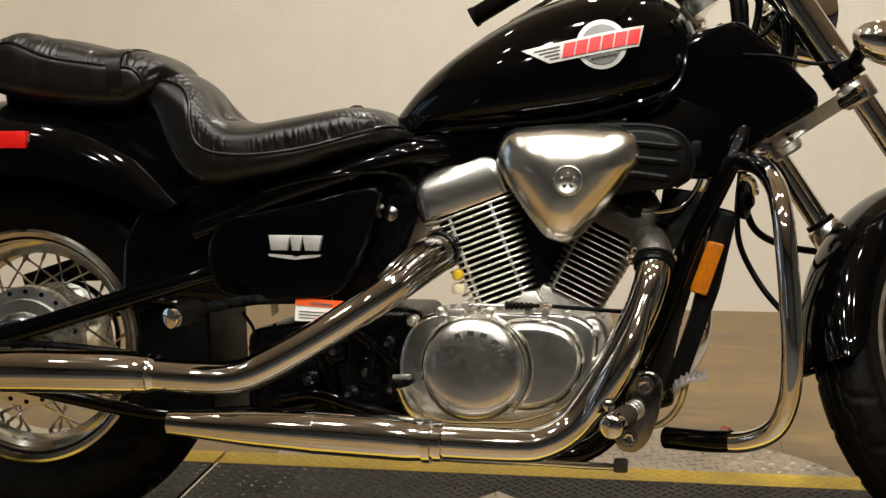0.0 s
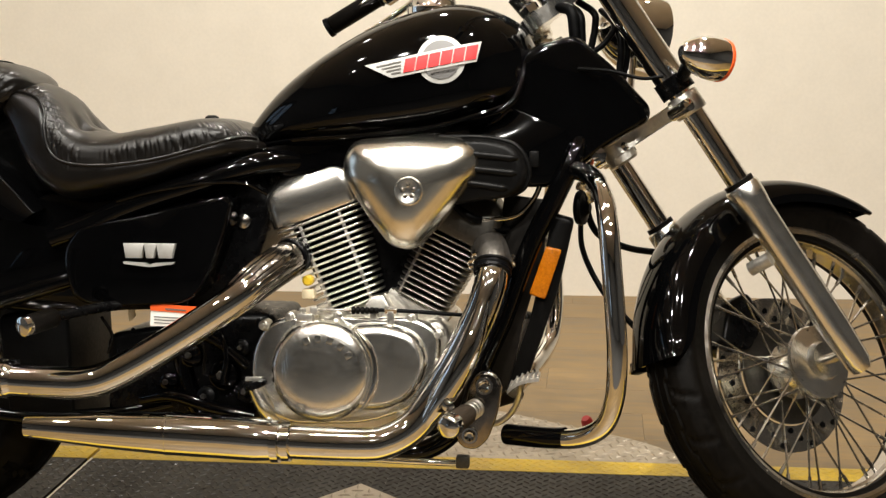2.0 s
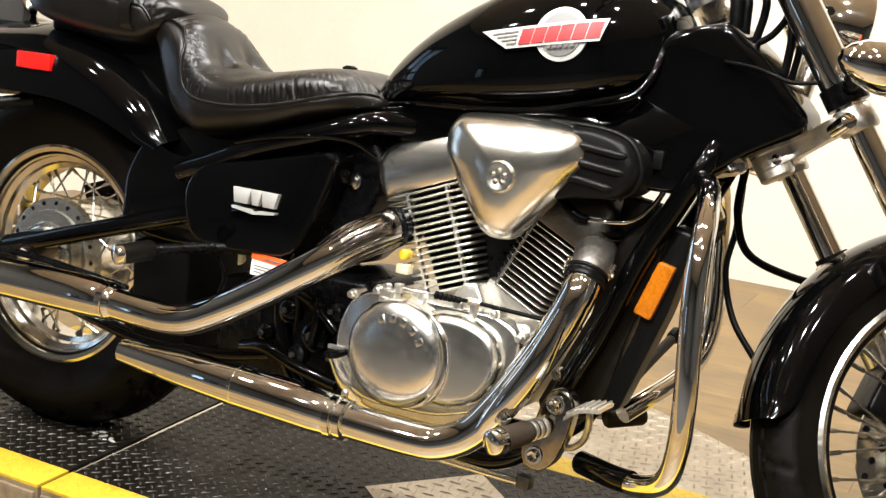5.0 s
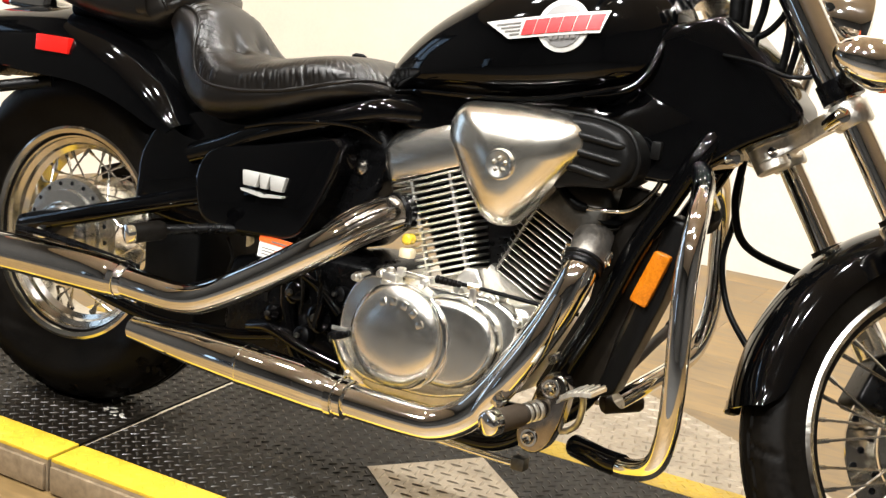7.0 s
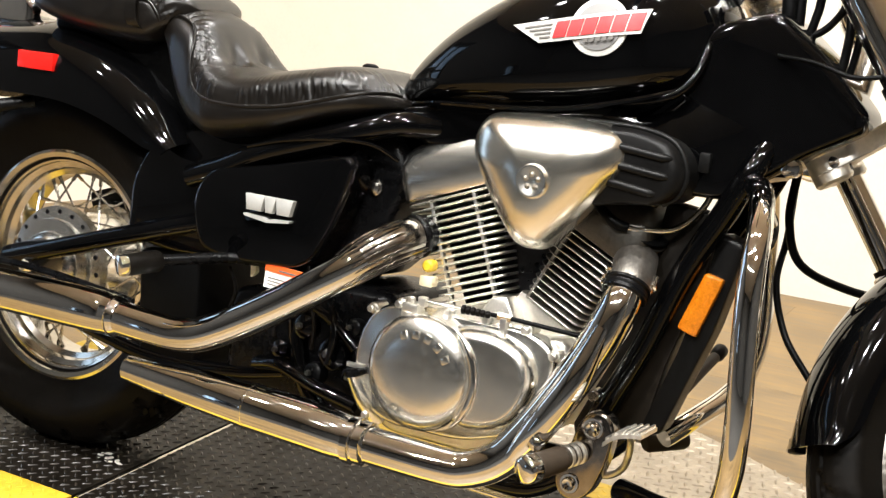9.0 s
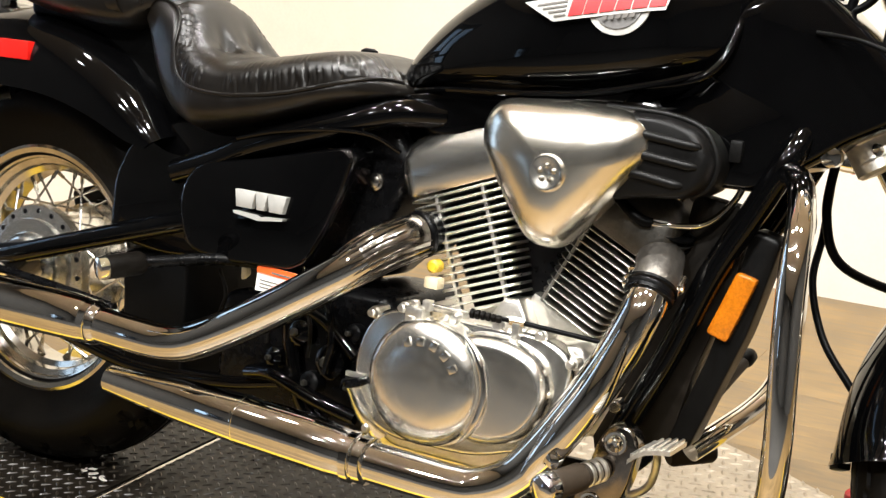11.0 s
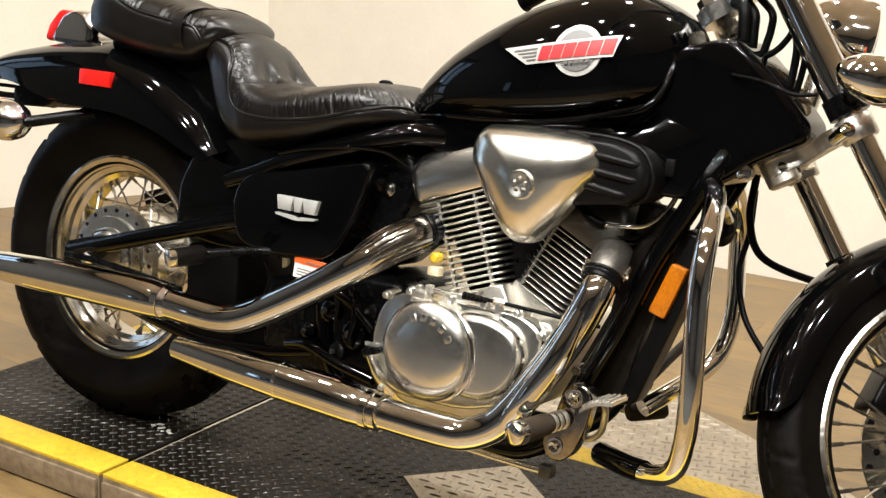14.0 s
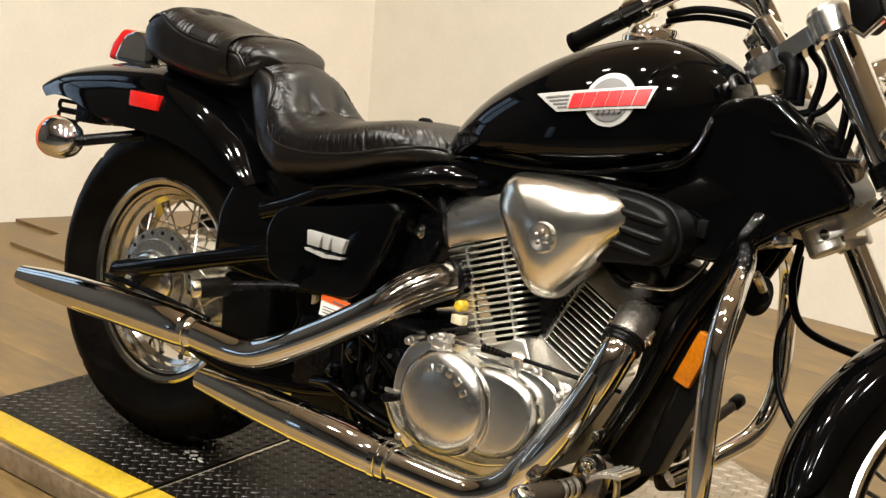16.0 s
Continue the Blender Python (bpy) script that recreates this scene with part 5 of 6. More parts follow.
cable = part("clutch_cable", bm, PLASTIC, bike, "black clutch cable")
bm = bmesh.new()
tube(bm, [(0.779, -0.150, 0.415), (0.81, -0.149, 0.4145), (0.845, -0.148, 0.4142)], 0.0022, 8)
part("inner_cable", bm, CHROME_DULL, cable, "bare steel inner cable")
bm = bmesh.new()
for k in range(6):
    x = 0.840 + 0.0075 * k
    tube(bm, [(x, -0.148, 0.4142, 0.004), (x + 0.001, -0.148, 0.4142, 0.0066 - 0.0003 * k), (x + 0.005, -0.1475, 0.4142, 0.0066 - 0.0003 * k), (x + 0.0065, -0.147, 0.4142, 0.004)], 0.005, 14, smooth=False)
part("cable_boot", bm, RUBBER, cable, "black ribbed rubber boot")
bm = bmesh.new()
tube(bm, [(0.893, -0.1415, 0.414), (0.912, -0.138, 0.4135)], 0.0062, 6, smooth=False)
part("cable_nut", bm, CHROME_DULL, cable, "steel adjuster nut")
bm = bmesh.new()
box(bm, (0.898, -0.146, 0.392), (0.908, -0.132, 0.413), 0.002)
part("cable_holder", bm, CAST, cable, "cast cable holder")

# exhaust
def exhaust_ring(c, d, r):
    bm = bmesh.new()
    lathe(bm, [(-0.008, r), (-0.006, r + 0.004), (0.006, r + 0.004), (0.008, r)], c, d, 28)
    return bm


bm = bmesh.new()
tube(bm, [(0.735, -0.05, 0.498), (0.728, -0.10, 0.496), (0.712, -0.145, 0.482), (0.690, -0.170, 0.460), (0.65, -0.188, 0.426), (0.56, -0.205, 0.366), (0.47, -0.218, 0.315), (0.42, -0.223, 0.300), (0.36, -0.227, 0.300), (0.27, -0.23, 0.304)], 0.0265, 24)
pipe = part("rear_exhaust_pipe", bm, CHROME, bike, "polished chrome exhaust pipe")
bm = bmesh.new()
tube(bm, [(0.732, -0.085, 0.497, 0.028), (0.724, -0.122, 0.491, 0.030), (0.706, -0.155, 0.476, 0.0295), (0.688, -0.172, 0.459, 0.0275)], 0.029, 24)
part("heat_shield_end", bm, SMOKED, pipe, "smoked chrome collar on the pipe")
bm = bmesh.new()
lathe(bm, [(-0.004, 0.0), (-0.004, 0.0305), (-0.002, 0.0325), (0.004, 0.0325), (0.006, 0.0305), (0.020, 0.029)], (0.730, -0.104, 0.495), (0.30, 0.86, 0.16), 28)
part("collar_seal", bm, BLACK_METAL, pipe, "black joint at the head of the pipe")
spine = [Vector(p) for p in ((0.735, -0.098, 0.497), (0.724, -0.126, 0.490), (0.706, -0.156, 0.475), (0.684, -0.174, 0.456), (0.664, -0.183, 0.438))]
along = (spine[-1] - spine[1]).normalized()
side_v = along.cross(Vector((0, 0, 1))).normalized()
top_v = side_v.cross(along).normalized()
for k in range(11):
    w = radians(-70 + 20 * k)
    off = (side_v * -math.cos(w) + top_v * math.sin(w)) if side_v.y > 0 else (side_v * math.cos(w) + top_v * math.sin(w))
    bm = bmesh.new()
    tube(bm, [(*(p + off * r), q) for p, r, q in zip(spine, (0.0285, 0.0300, 0.0295, 0.0280, 0.0262), (0.0012, 0.0020, 0.0020, 0.0018, 0.0010))], 0.002, 6, 4)
    part("collar_fin", bm, SMOKED, pipe, "thin rib along the collar")
bm = bmesh.new()
tube(bm, [(0.305, -0.23, 0.304, 0.0265), (0.297, -0.23, 0.304, 0.030), (0.265, -0.231, 0.3045, 0.0335), (0.22, -0.233, 0.305, 0.0350), (0.10, -0.237, 0.304, 0.0350), (0.0, -0.241, 0.301, 0.0335), (-0.10, -0.244, 0.297, 0.029), (-0.185, -0.246, 0.294, 0.021), (-0.187, -0.246, 0.294, 0.018), (-0.15, -0.245, 0.295, 0.017)], 0.03, 32, smooth=False)
muffler = part("upper_muffler", bm, CHROME, bike, "long tapered chrome muffler")
part("muffler_ring", exhaust_ring((0.287, -0.2305, 0.304), (1, 0.02, 0), 0.0285), CHROME, muffler, "welded chrome ring")
bm = bmesh.new()
tube(bm, [(0.30, -0.205, 0.325), (0.18, -0.212, 0.338), (0.08, -0.214, 0.343), (0.02, -0.214, 0.342)], 0.006, 8)
part("muffler_strap", bm, BLACK_METAL, muffler, "black muffler hanger strap")
bm = bmesh.new()
tube(bm, [(1.067, -0.134, 0.482), (1.066, -0.144, 0.468), (1.062, -0.152, 0.448), (1.047, -0.162, 0.405), (1.012, -0.172, 0.335), (0.975, -0.182, 0.272), (0.945, -0.190, 0.234), (0.905, -0.198, 0.212), (0.86, -0.203, 0.207), (0.72, -0.210, 0.210)], 0.0265, 24)
fpipe = part("front_exhaust_pipe", bm, CHROME, bike, "polished chrome exhaust pipe")
bm = bmesh.new()
tube(bm, [(1.036, -0.035, 0.528, 0.030), (1.050, -0.065, 0.521, 0.030), (1.061, -0.098, 0.508, 0.0295), (1.0665, -0.120, 0.495, 0.0290), (1.0675, -0.132, 0.485, 0.0285)], 0.03, 24)
port = part("exhaust_port", bm, PORT, bike, "grey cast exhaust port")
# clamp coloured black, which also gives the shade at the pipe's top
bm = bmesh.new()
lathe(bm, [(-0.004, 0.0265), (-0.003, 0.0300), (0.001, 0.0310), (0.003, 0.0295), (0.008, 0.0295), (0.010, 0.0320), (0.014, 0.0315), (0.016, 0.027)], (1.067, -0.138, 0.478), (0.02, 0.62, 0.78), 28)
part("exhaust_flange", bm, BLACK_METAL, fpipe, "clamp round the pipe's head, black for the shade there")
for x, y, z in ((1.040, -0.128, 0.498), (1.033, -0.122, 0.486), (1.094, -0.122, 0.486)):
    bm = bmesh.new()
    lathe(bm, [(-0.006, 0.004), (-0.005, 0.0055), (0.003, 0.0055), (0.004, 0.0085), (0.008, 0.0085), (0.010, 0.006), (0.024, 0.006)], (x, y, z), (0.05, 0.80, 0.60), 12)
    part("flange_bolt", bm, CHROME_DULL, port, "flange bolt")
for k in range(3):
    bm = bmesh.new()
    lathe(bm, [(0.0, 0.026), (0.0012, 0.0335), (0.0042, 0.0345), (0.0056, 0.0335), (0.007, 0.026)], Vector((1.050, -0.062, 0.538)) + Vector((0.42, -0.22, 0.88)) * 0.0085 * k, (0.42, -0.22, 0.88), 28)
    part("joint_ring", bm, PLASTIC if k != 1 else DARK_CAST, port, "thin ring above the port")
bm = bmesh.new()
tube(bm, [(1.058, -0.172, 0.435, 0.012), (1.035, -0.19, 0.36, 0.020), (1.0, -0.198, 0.295, 0.021), (0.968, -0.202, 0.245, 0.012)], 0.02, 16)
part("pipe_heat_shield", bm, CHROME, fpipe, "chrome heat shield on the pipe")
bm = bmesh.new()
lathe(bm, [(0, 0.004), (0.003, 0.009), (0.016, 0.009)], (1.005, -0.222, 0.275), (0, 1, 0), 12)
part("shield_bolt", bm, CHROME, fpipe, "chrome shield bolt")
bm = bmesh.new()
tube(bm, [(0.745, -0.2095, 0.2095, 0.0265), (0.735, -0.210, 0.210, 0.030), (0.70, -0.2115, 0.2125, 0.034), (0.66, -0.213, 0.2155, 0.0352), (0.56, -0.217, 0.2195, 0.0345), (0.45, -0.221, 0.2235, 0.030), (0.335, -0.225, 0.227, 0.0205), (0.322, -0.225, 0.2272, 0.0195), (0.321, -0.225, 0.2272, 0.017), (0.35, -0.224, 0.2265, 0.016)], 0.03, 32, smooth=False)
muffler = part("lower_muffler", bm, CHROME, bike, "long tapered chrome muffler")
for x in (0.731, 0.748):
    part("muffler_ring", exhaust_ring((x, -0.2105, 0.2103), (1, 0, 0), 0.0275 if x > 0.74 else 0.0300), CHROME, muffler, "chrome clamp ring")
bm = bmesh.new()
lathe(bm, [(0, 0.0335), (0.001, 0.0349), (0.004, 0.0351), (0.006, 0.0350), (0.007, 0.0335)], (0.552, -0.2172, 0.2200), (1, 0, -0.035), 40)
part("muffler_band", bm, CHROME, muffler, "thin chrome band")
bm = bmesh.new()
tube(bm, [(0.70, -0.15, 0.176), (0.85, -0.15, 0.172), (1.0, -0.145, 0.168), (1.02, -0.14, 0.170)], 0.0055, 10)
rod = part("brake_rod", bm, CHROME, bike, "thin chrome brake rod")
bm = bmesh.new()
box(bm, (1.010, -0.152, 0.160), (1.032, -0.130, 0.180), 0.004)
part("rod_clevis", bm, DARK_CAST, rod, "dark cast rod clevis")

# pegs, pedal, stand
bm = bmesh.new()
slab(bm, rounded([(1.006, 0.215), (1.020, 0.250), (1.030, 0.295), (1.045, 0.319), (1.068, 0.320), (1.083, 0.300), (1.076, 0.250), (1.060, 0.207), (1.040, 0.190), (1.016, 0.194)], 0.013), -0.150, -0.125, 0.006)
for v in bm.verts:
    v.co.x += 0.002
bracket = part("peg_bracket", bm, SMOKED, bike, "smoked chrome foot peg bracket")
for x, z, r in ((1.056, 0.296, 0.014), (1.033, 0.215, 0.013)):
    bm = bmesh.new()
    lathe(bm, [(-0.003, 0.0), (-0.003, r * 0.32), (-0.008, r * 0.34), (-0.009, r * 0.55), (-0.006, r * 0.72), (-0.002, r * 0.74), (-0.002, r * 1.0), (0.000, r * 1.05), (0.004, r * 1.05)], (x, -0.151, z), (0, 1, 0), 24)
    part("bracket_bolt", bm, CHROME, bracket, "chrome bracket bolt")
for s in (-1, 1):
    bm = bmesh.new()
    p, q = Vector((1.045, 0.150 * s, 0.262)), Vector((1.008, 0.255 * s, 0.248))
    d = (q - p).normalized()
    tube(bm, [(*p, 0.012), (*(p + d * 0.040), 0.0145), (*(p + d * 0.043), 0.0172), (*(p + d * 0.088), 0.0178), (*(p + d * 0.090), 0.016)], 0.02, 22, smooth=False)
    peg = part("foot_peg", bm, BROWN_RUBBER, bike, "dark brown rubber foot peg with a chrome end")
    bm = bmesh.new()
    tube(bm, [(*(p + d * 0.089), 0.0175), (*(p + d * 0.091), 0.0192), (*(p + d * 0.104), 0.0192), (*(p + d * 0.109), 0.0178), (*(p + d * 0.112), 0.0145), (*(p + d * 0.113), 0.0)], 0.02, 24, smooth=False)
    part("peg_end", bm, CHROME, peg, "chrome end cap")
    bm = bmesh.new()
    for k in range(3):
        e = p + d * (0.005 + 0.011 * k)
        tube(bm, [(*(e), 0.0135), (*(e + d * 0.0015), 0.0155), (*(e + d * 0.0055), 0.0155), (*(e + d * 0.007), 0.0135)], 0.015, 20, smooth=False)
    part("peg_hinge", bm, CAST, peg, "cast peg hinge")
    bm = bmesh.new()
    p, q = Vector((0.381, 0.243 * s, 0.4075)), Vector((0.352, 0.300 * s, 0.398))
    d = (q - p).normalized()
    tube(bm, [(*p, 0.013), (*(p + d * 0.006), 0.0165), (*(q - d * 0.012), 0.0165)], 0.0165, 18, smooth=False)
    ppeg = part("pillion_peg", bm, RUBBER, bike, "black rubber pillion peg with a bright end")
    bm = bmesh.new()
    tube(bm, [(*(q - d * 0.012), 0.0162), (*(q - d * 0.008), 0.017), (*q, 0.0155), (*(q + d * 0.002), 0.012)], 0.016, 18, smooth=False)
    part("peg_end", bm, CHROME, ppeg, "bright round end cap")
    bm = bmesh.new()
    tube(bm, [(0.50, 0.115 * s, 0.415), (0.44, 0.16 * s, 0.416), (0.381, 0.243 * s, 0.4075)], 0.0085, 12)
    part("peg_arm", bm, BLACK_METAL, ppeg, "black peg arm")
bm = bmesh.new()
tube(bm, [(1.050, -0.118, 0.225), (1.078, -0.122, 0.232), (1.098, -0.135, 0.250), (1.110, -0.155, 0.274), (1.116, -0.172, 0.298), (1.118, -0.188, 0.311)], 0.0050, 12)
pedal = part("brake_pedal", bm, CAST, bike, "bare aluminium brake pedal")
pad_line = [(1.098, 0.300), (1.106, 0.308), (1.118, 0.315), (1.132, 0.319), (1.147, 0.321)]
bm = bmesh.new()
loft(bm, [[(x, y, z + dz) for y, dz in ((-0.226, -0.003), (-0.226, 0.0025), (-0.168, 0.0025), (-0.168, -0.003))] for x, z in pad_line])
part("pedal_pad", bm, FIN, pedal, "ribbed curved aluminium pedal pad")
for k in range(6):
    x = 1.102 + 0.0083 * k
    bm = bmesh.new()
    box(bm, (-0.0014, -0.028, 0), (0.0014, 0.028, 0.005), 0, pose(x, -0.197, float(np.interp(x, [q[0] for q in pad_line], [q[1] for q in pad_line])) + 0.001))
    part("pad_rib", bm, FIN, pedal, "raised rib of the pad")
bm = bmesh.new()
tube(bm, [(1.046, 0.098, 0.226, 0.013), (1.050, 0.102, 0.227, 0.0165), (1.090, 0.146, 0.233, 0.0165), (1.094, 0.150, 0.234, 0.013)], 0.0165, 18, smooth=False)
part("shift_lever_rubber", bm, BROWN_RUBBER, bike, "brown rubber of the gear shift lever")
bm = bmesh.new()
tube(bm, [(1.060, 0.112, 0.226), (0.98, 0.120, 0.222), (0.90, 0.125, 0.225)], 0.006, 10)
part("shift_lever", bm, CAST, bike, "bare aluminium shift lever")
bm = bmesh.new()
tube(bm, [(1.070, 0.030, 0.262), (1.086, 0.080, 0.300), (1.098, 0.150, 0.335), (1.104, 0.215, 0.358)], 0.0085, 12)
stand = part("stand_lever", bm, BROWN_RUBBER, bike, "dull dark side stand lever")
bm = bmesh.new()
tube(bm, [(1.103, 0.205, 0.355, 0.009), (1.104, 0.210, 0.357, 0.0115), (1.105, 0.226, 0.363, 0.0115), (1.105, 0.231, 0.365, 0.008)], 0.013, 14, smooth=False)
part("lever_cap", bm, RUBBER, stand, "black rubber cap")
bm = bmesh.new()
lathe(bm, [(-0.006, 0.003), (-0.006, 0.0065), (-0.004, 0.0085), (0.002, 0.0090), (0.02, 0.0090)], (1.032, -0.100, 0.327), (0, 1, 0), 16)
part("frame_bolt", bm, CHROME_DULL, bike, "small bright bolt on the frame tube")
# radiator
bm = bmesh.new()
slab(bm, rounded([(1.158, 0.570), (1.196, 0.560), (1.170, 0.44), (1.118, 0.285), (1.085, 0.275), (1.125, 0.40), (1.148, 0.50)], 0.01), -0.062, -0.022, 0.008)
radiator = part("radiator_shroud", bm, GREY_PLASTIC, bike, "dark grey plastic radiator shroud")
bm = bmesh.new()
slab(bm, [(1.08, 0.60), (1.155, 0.590), (1.145, 0.50), (1.110, 0.38), (1.090, 0.275), (1.00, 0.23), (0.99, 0.27), (1.055, 0.42)], -0.056, -0.020, 0.004)
part("radiator_core", bm, MAT, bike, "black radiator core")
for s in (-1,):
    bm = bmesh.new()
    q = [(1.150, 0.516), (1.176, 0.510), (1.149, 0.428), (1.122, 0.436)]
    slab(bm, rounded(q, 0.004, 2), 0.073 * s, 0.060 * s, 0.003)
    refl = part("amber_reflector", bm, AMBER, bike, "amber side reflector")
bm = bmesh.new()
lathe(bm, [(-0.008, 0.010), (-0.008, 0.020), (-0.005, 0.028), (0.002, 0.030), (0.006, 0.028), (0.007, 0.018), (0.012, 0.012), (0.016, 0.008)], (1.206, -0.030, 0.578), (0.95, -0.3, 0), 32)
part("horn", bm, PLASTIC, bike, "black round horn")
bm = bmesh.new()
tube(bm, [(1.20, -0.06, 0.615), (1.215, -0.065, 0.61), (1.222, -0.05, 0.59)], 0.007, 8)
part("horn_bracket", bm, CHROME_DULL, bike, "steel horn bracket")

# engine guard
RIGHT_GUARD = [(1.190, -0.060, 0.642), (1.222, -0.130, 0.632), (1.242, -0.190, 0.600), (1.250, -0.224, 0.555), (1.255, -0.238, 0.50), (1.261, -0.242, 0.43), (1.265, -0.240, 0.36), (1.262, -0.230, 0.295), (1.245, -0.208, 0.247), (1.205, -0.178, 0.221), (1.15, -0.146, 0.214), (1.09, -0.105, 0.209)]
LEFT_GUARD = [(1.175, 0.055, 0.650), (1.165, 0.120, 0.640), (1.152, 0.190, 0.612), (1.146, 0.238, 0.560), (1.148, 0.252, 0.49), (1.154, 0.252, 0.42), (1.154, 0.240, 0.365), (1.148, 0.212, 0.325), (1.135, 0.165, 0.300), (1.113, 0.100, 0.276), (1.088, 0.054, 0.252)]
for path in (RIGHT_GUARD, LEFT_GUARD):
    bm = bmesh.new()
    tube(bm, path, 0.0158, 18, 8)
    guard = part("engine_guard", bm, CHROME, bike, "bent chrome engine guard bar")
    if path is RIGHT_GUARD:
        # black sleeve painted over the chrome where the bar reflects the dark
        bm = bmesh.new()
        tube(bm, [(1.186, -0.1665, 0.2186), path[-2], path[-1]], 0.0172, 16, 8)
        part("guard_dark_sleeve", bm, PAINT, guard, "black sleeve for the dark reflection in the bar")
bm = bmesh.new()
tube(bm, [(1.185, -0.05, 0.655), (1.20, 0, 0.66), (1.185, 0.05, 0.655)], 0.014, 12)
part("guard_bridge", bm, CHROME, bike, "chrome guard bridge")

# hoses and wires
for pts, r, lab in (([(1.232, 0.02, 0.715), (1.214, 0.075, 0.652), (1.212, 0.078, 0.589), (1.232, 0.097, 0.530), (1.289, 0.158, 0.499), (1.368, 0.219, 0.485)], 0.0062, "black brake hose"),
                    ([(1.208, 0.10, 0.63), (1.204, 0.115, 0.56), (1.208, 0.076, 0.501), (1.239, 0.037, 0.439), (1.279, 0.026, 0.392), (1.305, 0.02, 0.366)], 0.005, "black speedometer cable"),
                    ([(1.155, 0.01, 0.915), (1.185, -0.015, 0.905), (1.192, -0.02, 0.873), (1.195, -0.02, 0.837), (1.20, -0.02, 0.79)], 0.010, "black wiring loom"),
                    ([(1.165, 0.02, 0.925), (1.198, -0.005, 0.900), (1.203, -0.01, 0.870), (1.205, -0.01, 0.830), (1.21, -0.01, 0.79)], 0.008, "black wiring loom"),
                    ([(1.195, 0.02, 0.925), (1.224, 0.0, 0.902), (1.226, 0.0, 0.878), (1.222, 0.0, 0.855), (1.215, 0.0, 0.82)], 0.006, "black control cable"),
                    ([(1.235, 0.03, 0.91), (1.258, 0.0, 0.882), (1.247, 0.0, 0.858), (1.230, 0.0, 0.842), (1.21, 0.0, 0.835)], 0.005, "black control cable"),
                    ([(1.25, 0.02, 0.90), (1.268, 0.0, 0.860), (1.268, 0.0, 0.814), (1.262, 0.0, 0.77)], 0.006, "black control cable"),
                    ([(1.262, 0.03, 0.89), (1.280, 0.01, 0.850), (1.276, 0.01, 0.80), (1.268, 0.01, 0.76)], 0.005, "black control cable"),
                    ([(1.14, 0.05, 0.941), (1.101, 0.052, 0.955), (1.061, 0.055, 0.966), (0.99, 0.065, 0.968), (0.931, 0.08, 0.956)], 0.006, "black control cable"),
                    ([(1.15, 0.06, 0.930), (1.11, 0.06, 0.944), (1.06, 0.065, 0.954), (0.99, 0.075, 0.957), (0.925, 0.09, 0.946)], 0.005, "black control cable"),
                    ([(1.20, -0.068, 0.805), (1.25, -0.085, 0.80), (1.30, -0.10, 0.787), (1.335, -0.10, 0.79)], 0.003, "thin black signal wire")):
    bm = bmesh.new()
    tube(bm, pts, r, 12, 10)
    part("cable", bm, PLASTIC, bike, lab)
bm = bmesh.new()
lathe(bm, [(-0.01, 0.004), (-0.008, 0.012), (0.01, 0.012)], (1.235, -0.05, 0.665), (0, 1, 0), 14)
part("hose_union", bm, CHROME, bike, "chrome hose union")

# ---- lift platform ----
def platform_slab(name, x0, x1, label):
    bm = bmesh.new()
    box(bm, (x0, -0.26, FLOOR_Z), (x1, 0.405, -0.006))
    base = structure(name, bm, SIDE_PLATE, label, "platform")
    bm = bmesh.new()
    box(bm, (x0, -0.185, -0.006), (x1, 0.335, 0.0))
    part("tread_mat", bm, MAT, base, "black tread mat")
    for y0, y1 in ((-0.26, -0.186), (0.336, 0.405)):
        bm = bmesh.new()
        box(bm, (x0, y0, -0.006), (x1, y1, 0.0005), 0.001)
        part("edge_stripe", bm, YELLOW, base, "worn yellow painted edge stripe")
    return base


rear_deck = platform_slab("platform_1", -0.365, 0.190, "black tread lift deck with yellow edges")
front_deck = platform_slab("platform_2", 0.199, 2.3, "black tread lift deck with yellow edges")
bm = bmesh.new()
wing = rounded([(0.30, 0.407), (0.30, 0.80), (0.86, 0.80), (1.02, 0.722), (1.16, 0.640), (1.34, 0.54), (1.45, 0.407)], [0.01, 0.02, 0.05, 0.08, 0.08, 0.08, 0.01], 4)
loft(bm, [[(p.x, p.y, FLOOR_Z) for p in wing], [(p.x, p.y, -0.003) for p in wing]])
wing_ob = structure("platform_3", bm, PLATE, "pale bare tread-plate side wing with a slanting edge", "platform")
diamond = [(0.640, 0.066), (0.783, 0.238), (0.952, 0.096), (0.809, -0.074)]
bm = bmesh.new()
loft(bm, [[(x, y, 0.0) for x, y in diamond], [(x, y, 0.0022) for x, y in diamond]])
patch = part("bare_patch", bm, PLATE, front_deck, "square of bare tread plate let into the mat")


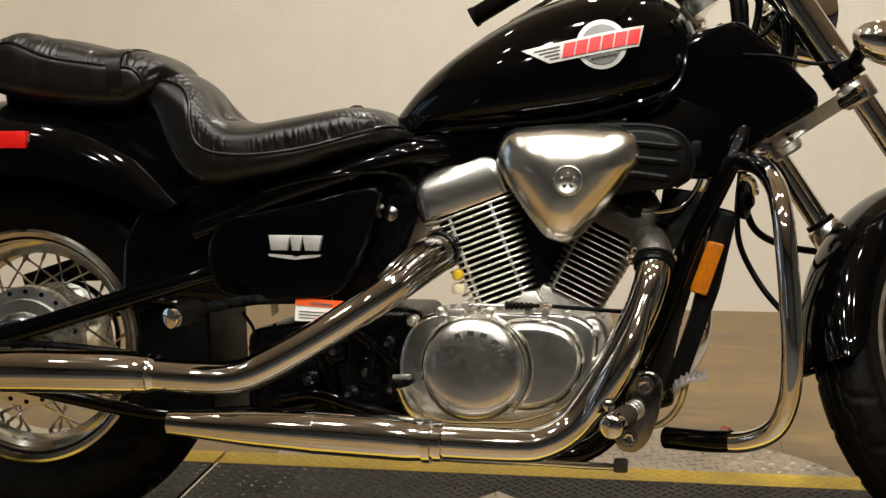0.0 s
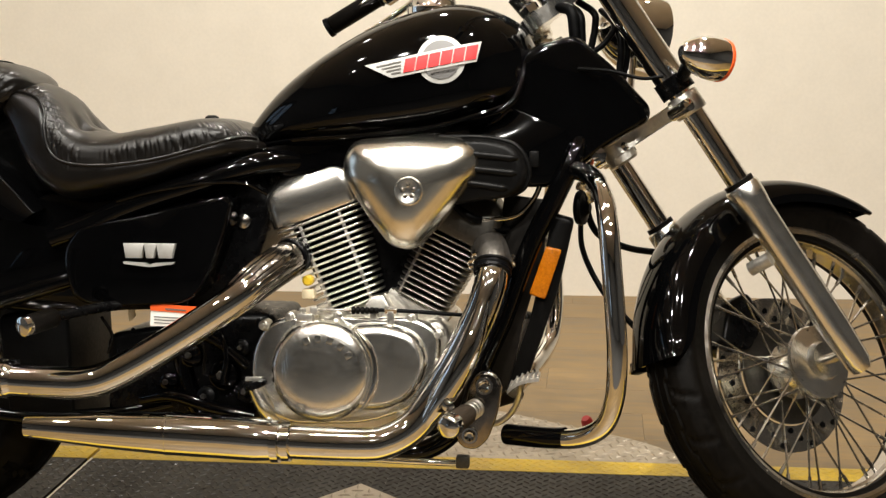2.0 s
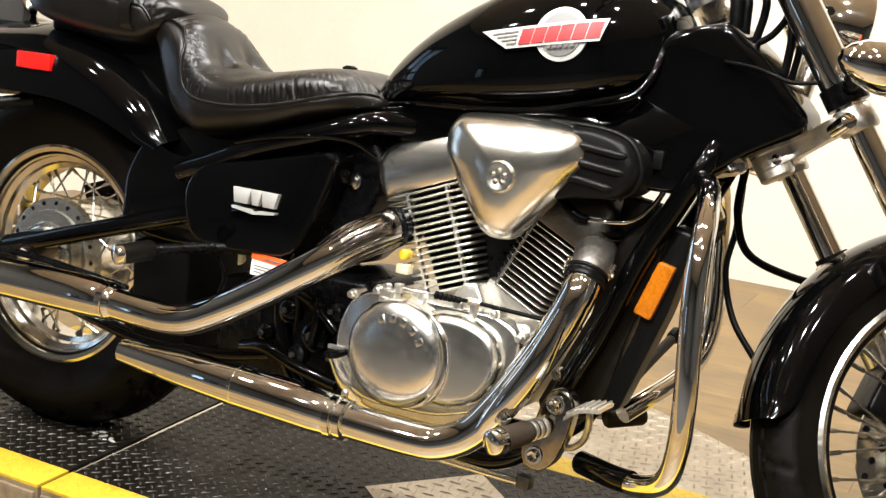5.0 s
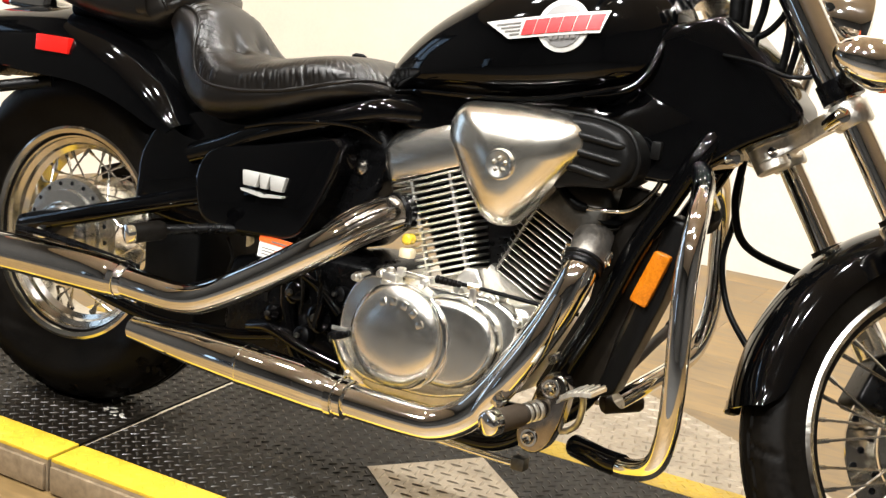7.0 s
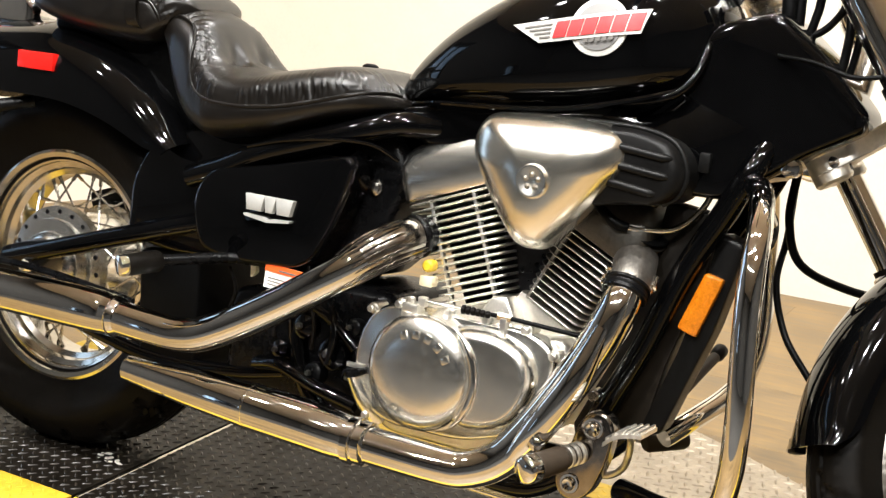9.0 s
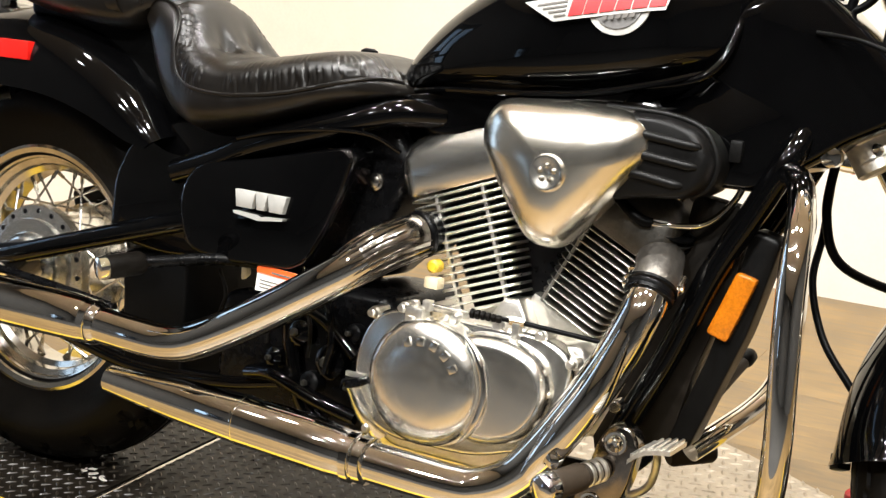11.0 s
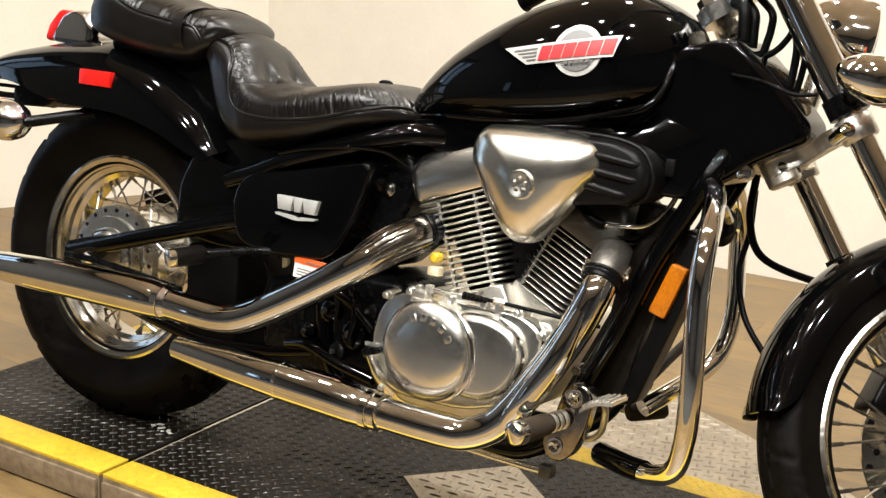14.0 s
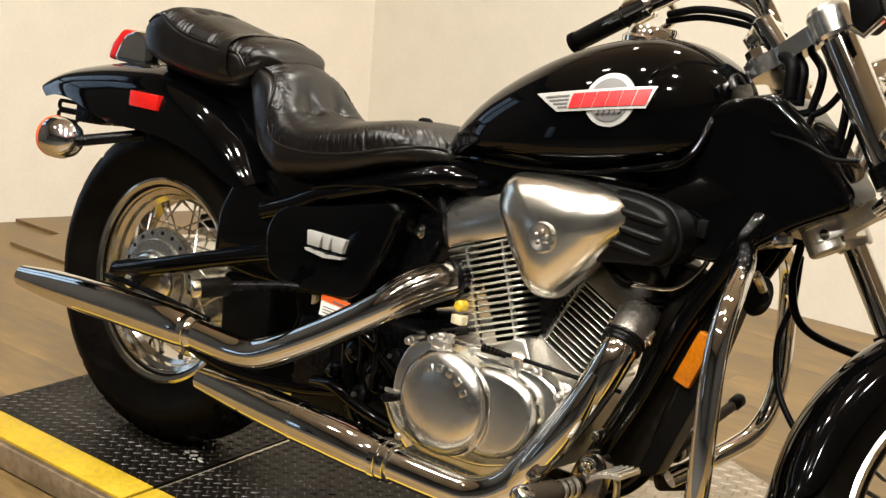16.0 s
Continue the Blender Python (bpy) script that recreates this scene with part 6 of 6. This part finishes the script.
def treads(bm, inside, x0, x1, y0, y1, z, step=0.0178, long=0.0092, wide=0.0023, tall=0.0016, turn=math.pi / 4):
    """Raised lozenges of a tread plate in a basket weave, the whole weave turned by an angle."""
    ct, st = math.cos(turn), math.sin(turn)
    reach = int(math.hypot(x1 - x0, y1 - y0) / 2 / step) + 2
    mx, my = (x0 + x1) / 2, (y0 + y1) / 2
    for i in range(-reach, reach + 1):
        for j in range(-reach, reach + 1):
            x, y = mx + step * (i * ct - j * st), my + step * (i * st + j * ct)
            if not (x0 < x < x1 and y0 < y < y1 and inside(x, y)):
                continue
            a = turn + (0 if (i + j) % 2 else math.pi / 2)
            u, v = Vector((math.cos(a), math.sin(a), 0)), Vector((-math.sin(a), math.cos(a), 0))
            o = Vector((x, y, z))
            top = Vector((0, 0, tall))
            e = [bm.verts.new(p) for p in (o + u * long, o + u * long * 0.4 + v * wide, o - u * long * 0.4 + v * wide, o - u * long, o - u * long * 0.4 - v * wide, o + u * long * 0.4 - v * wide, o + u * long * 0.6 + top, o - u * long * 0.6 + top)]
            for f in ((0, 1, 6), (1, 2, 7, 6), (2, 3, 7), (3, 4, 7), (4, 5, 6, 7), (5, 0, 6)):
                bm.faces.new([e[q] for q in f])


def in_poly(poly):
    def test(x, y):
        hit = False
        for (ax_, ay), (bx, by) in zip(poly, poly[1:] + poly[:1]):
            if (ay > y) != (by > y) and x < (bx - ax_) * (y - ay) / (by - ay) + ax_:
                hit = not hit
        return hit
    return test


in_diamond = in_poly(diamond)
for base, x0, x1 in ((rear_deck, -0.36, 0.186), (front_deck, 0.203, 2.1)):
    bm = bmesh.new()
    treads(bm, lambda x, y: not in_diamond(x, y), x0, x1, -0.182, 0.332, 0.0)
    tagged(part("tread_pattern", bm, TREAD, base, "raised lozenges of the mat"), kind="stuff")
    bm = bmesh.new()
    treads(bm, lambda x, y: True, x0, x1, 0.34, 0.402, 0.0006, tall=0.0009)
    treads(bm, lambda x, y: True, x0, x1, -0.256, -0.19, 0.0006, tall=0.0007)
    tagged(part("stripe_pattern", bm, YELLOW, base, "painted-over lozenges"), kind="stuff")
bm = bmesh.new()
in_wing = in_poly([(p.x, p.y) for p in wing])
treads(bm, in_wing, 0.31, 1.44, 0.42, 0.79, -0.003, step=0.023, long=0.0125, wide=0.003, tall=0.002, turn=0.30)
tagged(part("tread_pattern", bm, PLATE, wing_ob, "raised lozenges of the bare plate"), kind="stuff")
bm = bmesh.new()
treads(bm, in_diamond, 0.62, 0.97, -0.08, 0.25, 0.0022, step=0.023, long=0.0125, wide=0.003, tall=0.002, turn=0.10)
tagged(part("patch_pattern", bm, PLATE, patch, "raised lozenges of the bare plate"), kind="stuff")
bm = bmesh.new()
for x0, x1 in ((-0.365, 0.190), (0.199, 2.3)):
    box(bm, (x0 + 0.004, -0.268, FLOOR_Z + 0.004), (x1 - 0.004, -0.2605, -0.012), 0.002)
tagged(part("side_strip", bm, SIDE_PLATE, front_deck, "worn brown side strip of the deck"))

bm = bmesh.new()
tube(bm, [(0.2005, -0.184, -0.0005), (0.2005, 0.334, -0.0005)], 0.0028, 8, smooth=False)
part("joint_lip", bm, CHROME_DULL, front_deck, "worn bright steel lip along the joint")

# chipped paint beside the joint
bm = bmesh.new()
random.seed(9)
for k in range(14):
    cx, cy, r = 0.135 + random.uniform(-0.03, 0.03), -0.040 + random.uniform(-0.014, 0.014), random.uniform(0.002, 0.008)
    ring = [bm.verts.new((cx + r * random.uniform(0.6, 1.3) * math.cos(w), cy + r * random.uniform(0.4, 1) * math.sin(w), 0.0012 + 0.0001 * k)) for w in (2 * math.pi * q / 7 for q in range(7))]
    bm.faces.new(ring)
tagged(part("paint_chips", bm, WHITE, rear_deck, "chips of pale paint on the mat"), kind="stuff")

grip_post = thing("foot_knob", "small red rubber knob beside the lift platform", "knob")
bm = bmesh.new()
tube(bm, [(1.235, 0.66, FLOOR_Z, 0.009), (1.226, 0.64, -0.020, 0.009), (1.218, 0.622, 0.000, 0.012), (1.214, 0.615, 0.014, 0.013), (1.211, 0.611, 0.022, 0.009)], 0.014, 16)
part("knob", bm, RED_RUBBER, grip_post)

# ---- floor planks ----
bm = bmesh.new()
box(bm, (-0.7497, -0.0948, -0.011), (0.7497, 0.0948, 0.0), 0.0003)
plank_mesh = None
random.seed(3)
for j in range(19):
    y = -1.075 + 0.19 * j
    off = random.uniform(0, 1.5)
    for i in range(-1, 6):
        x = -2.4 + off + 1.5 * i
        if x < -1.72 or x > 4.2:
            continue
        if plank_mesh is None:
            first_plank = link("plank", bm, WOOD, floor, False)
            plank_mesh = first_plank.data
            ob = first_plank
        else:
            ob = new("plank", plank_mesh)
            ob.parent = floor
        ob.matrix_basis = pose(x, y, FLOOR_Z - 0.0005)
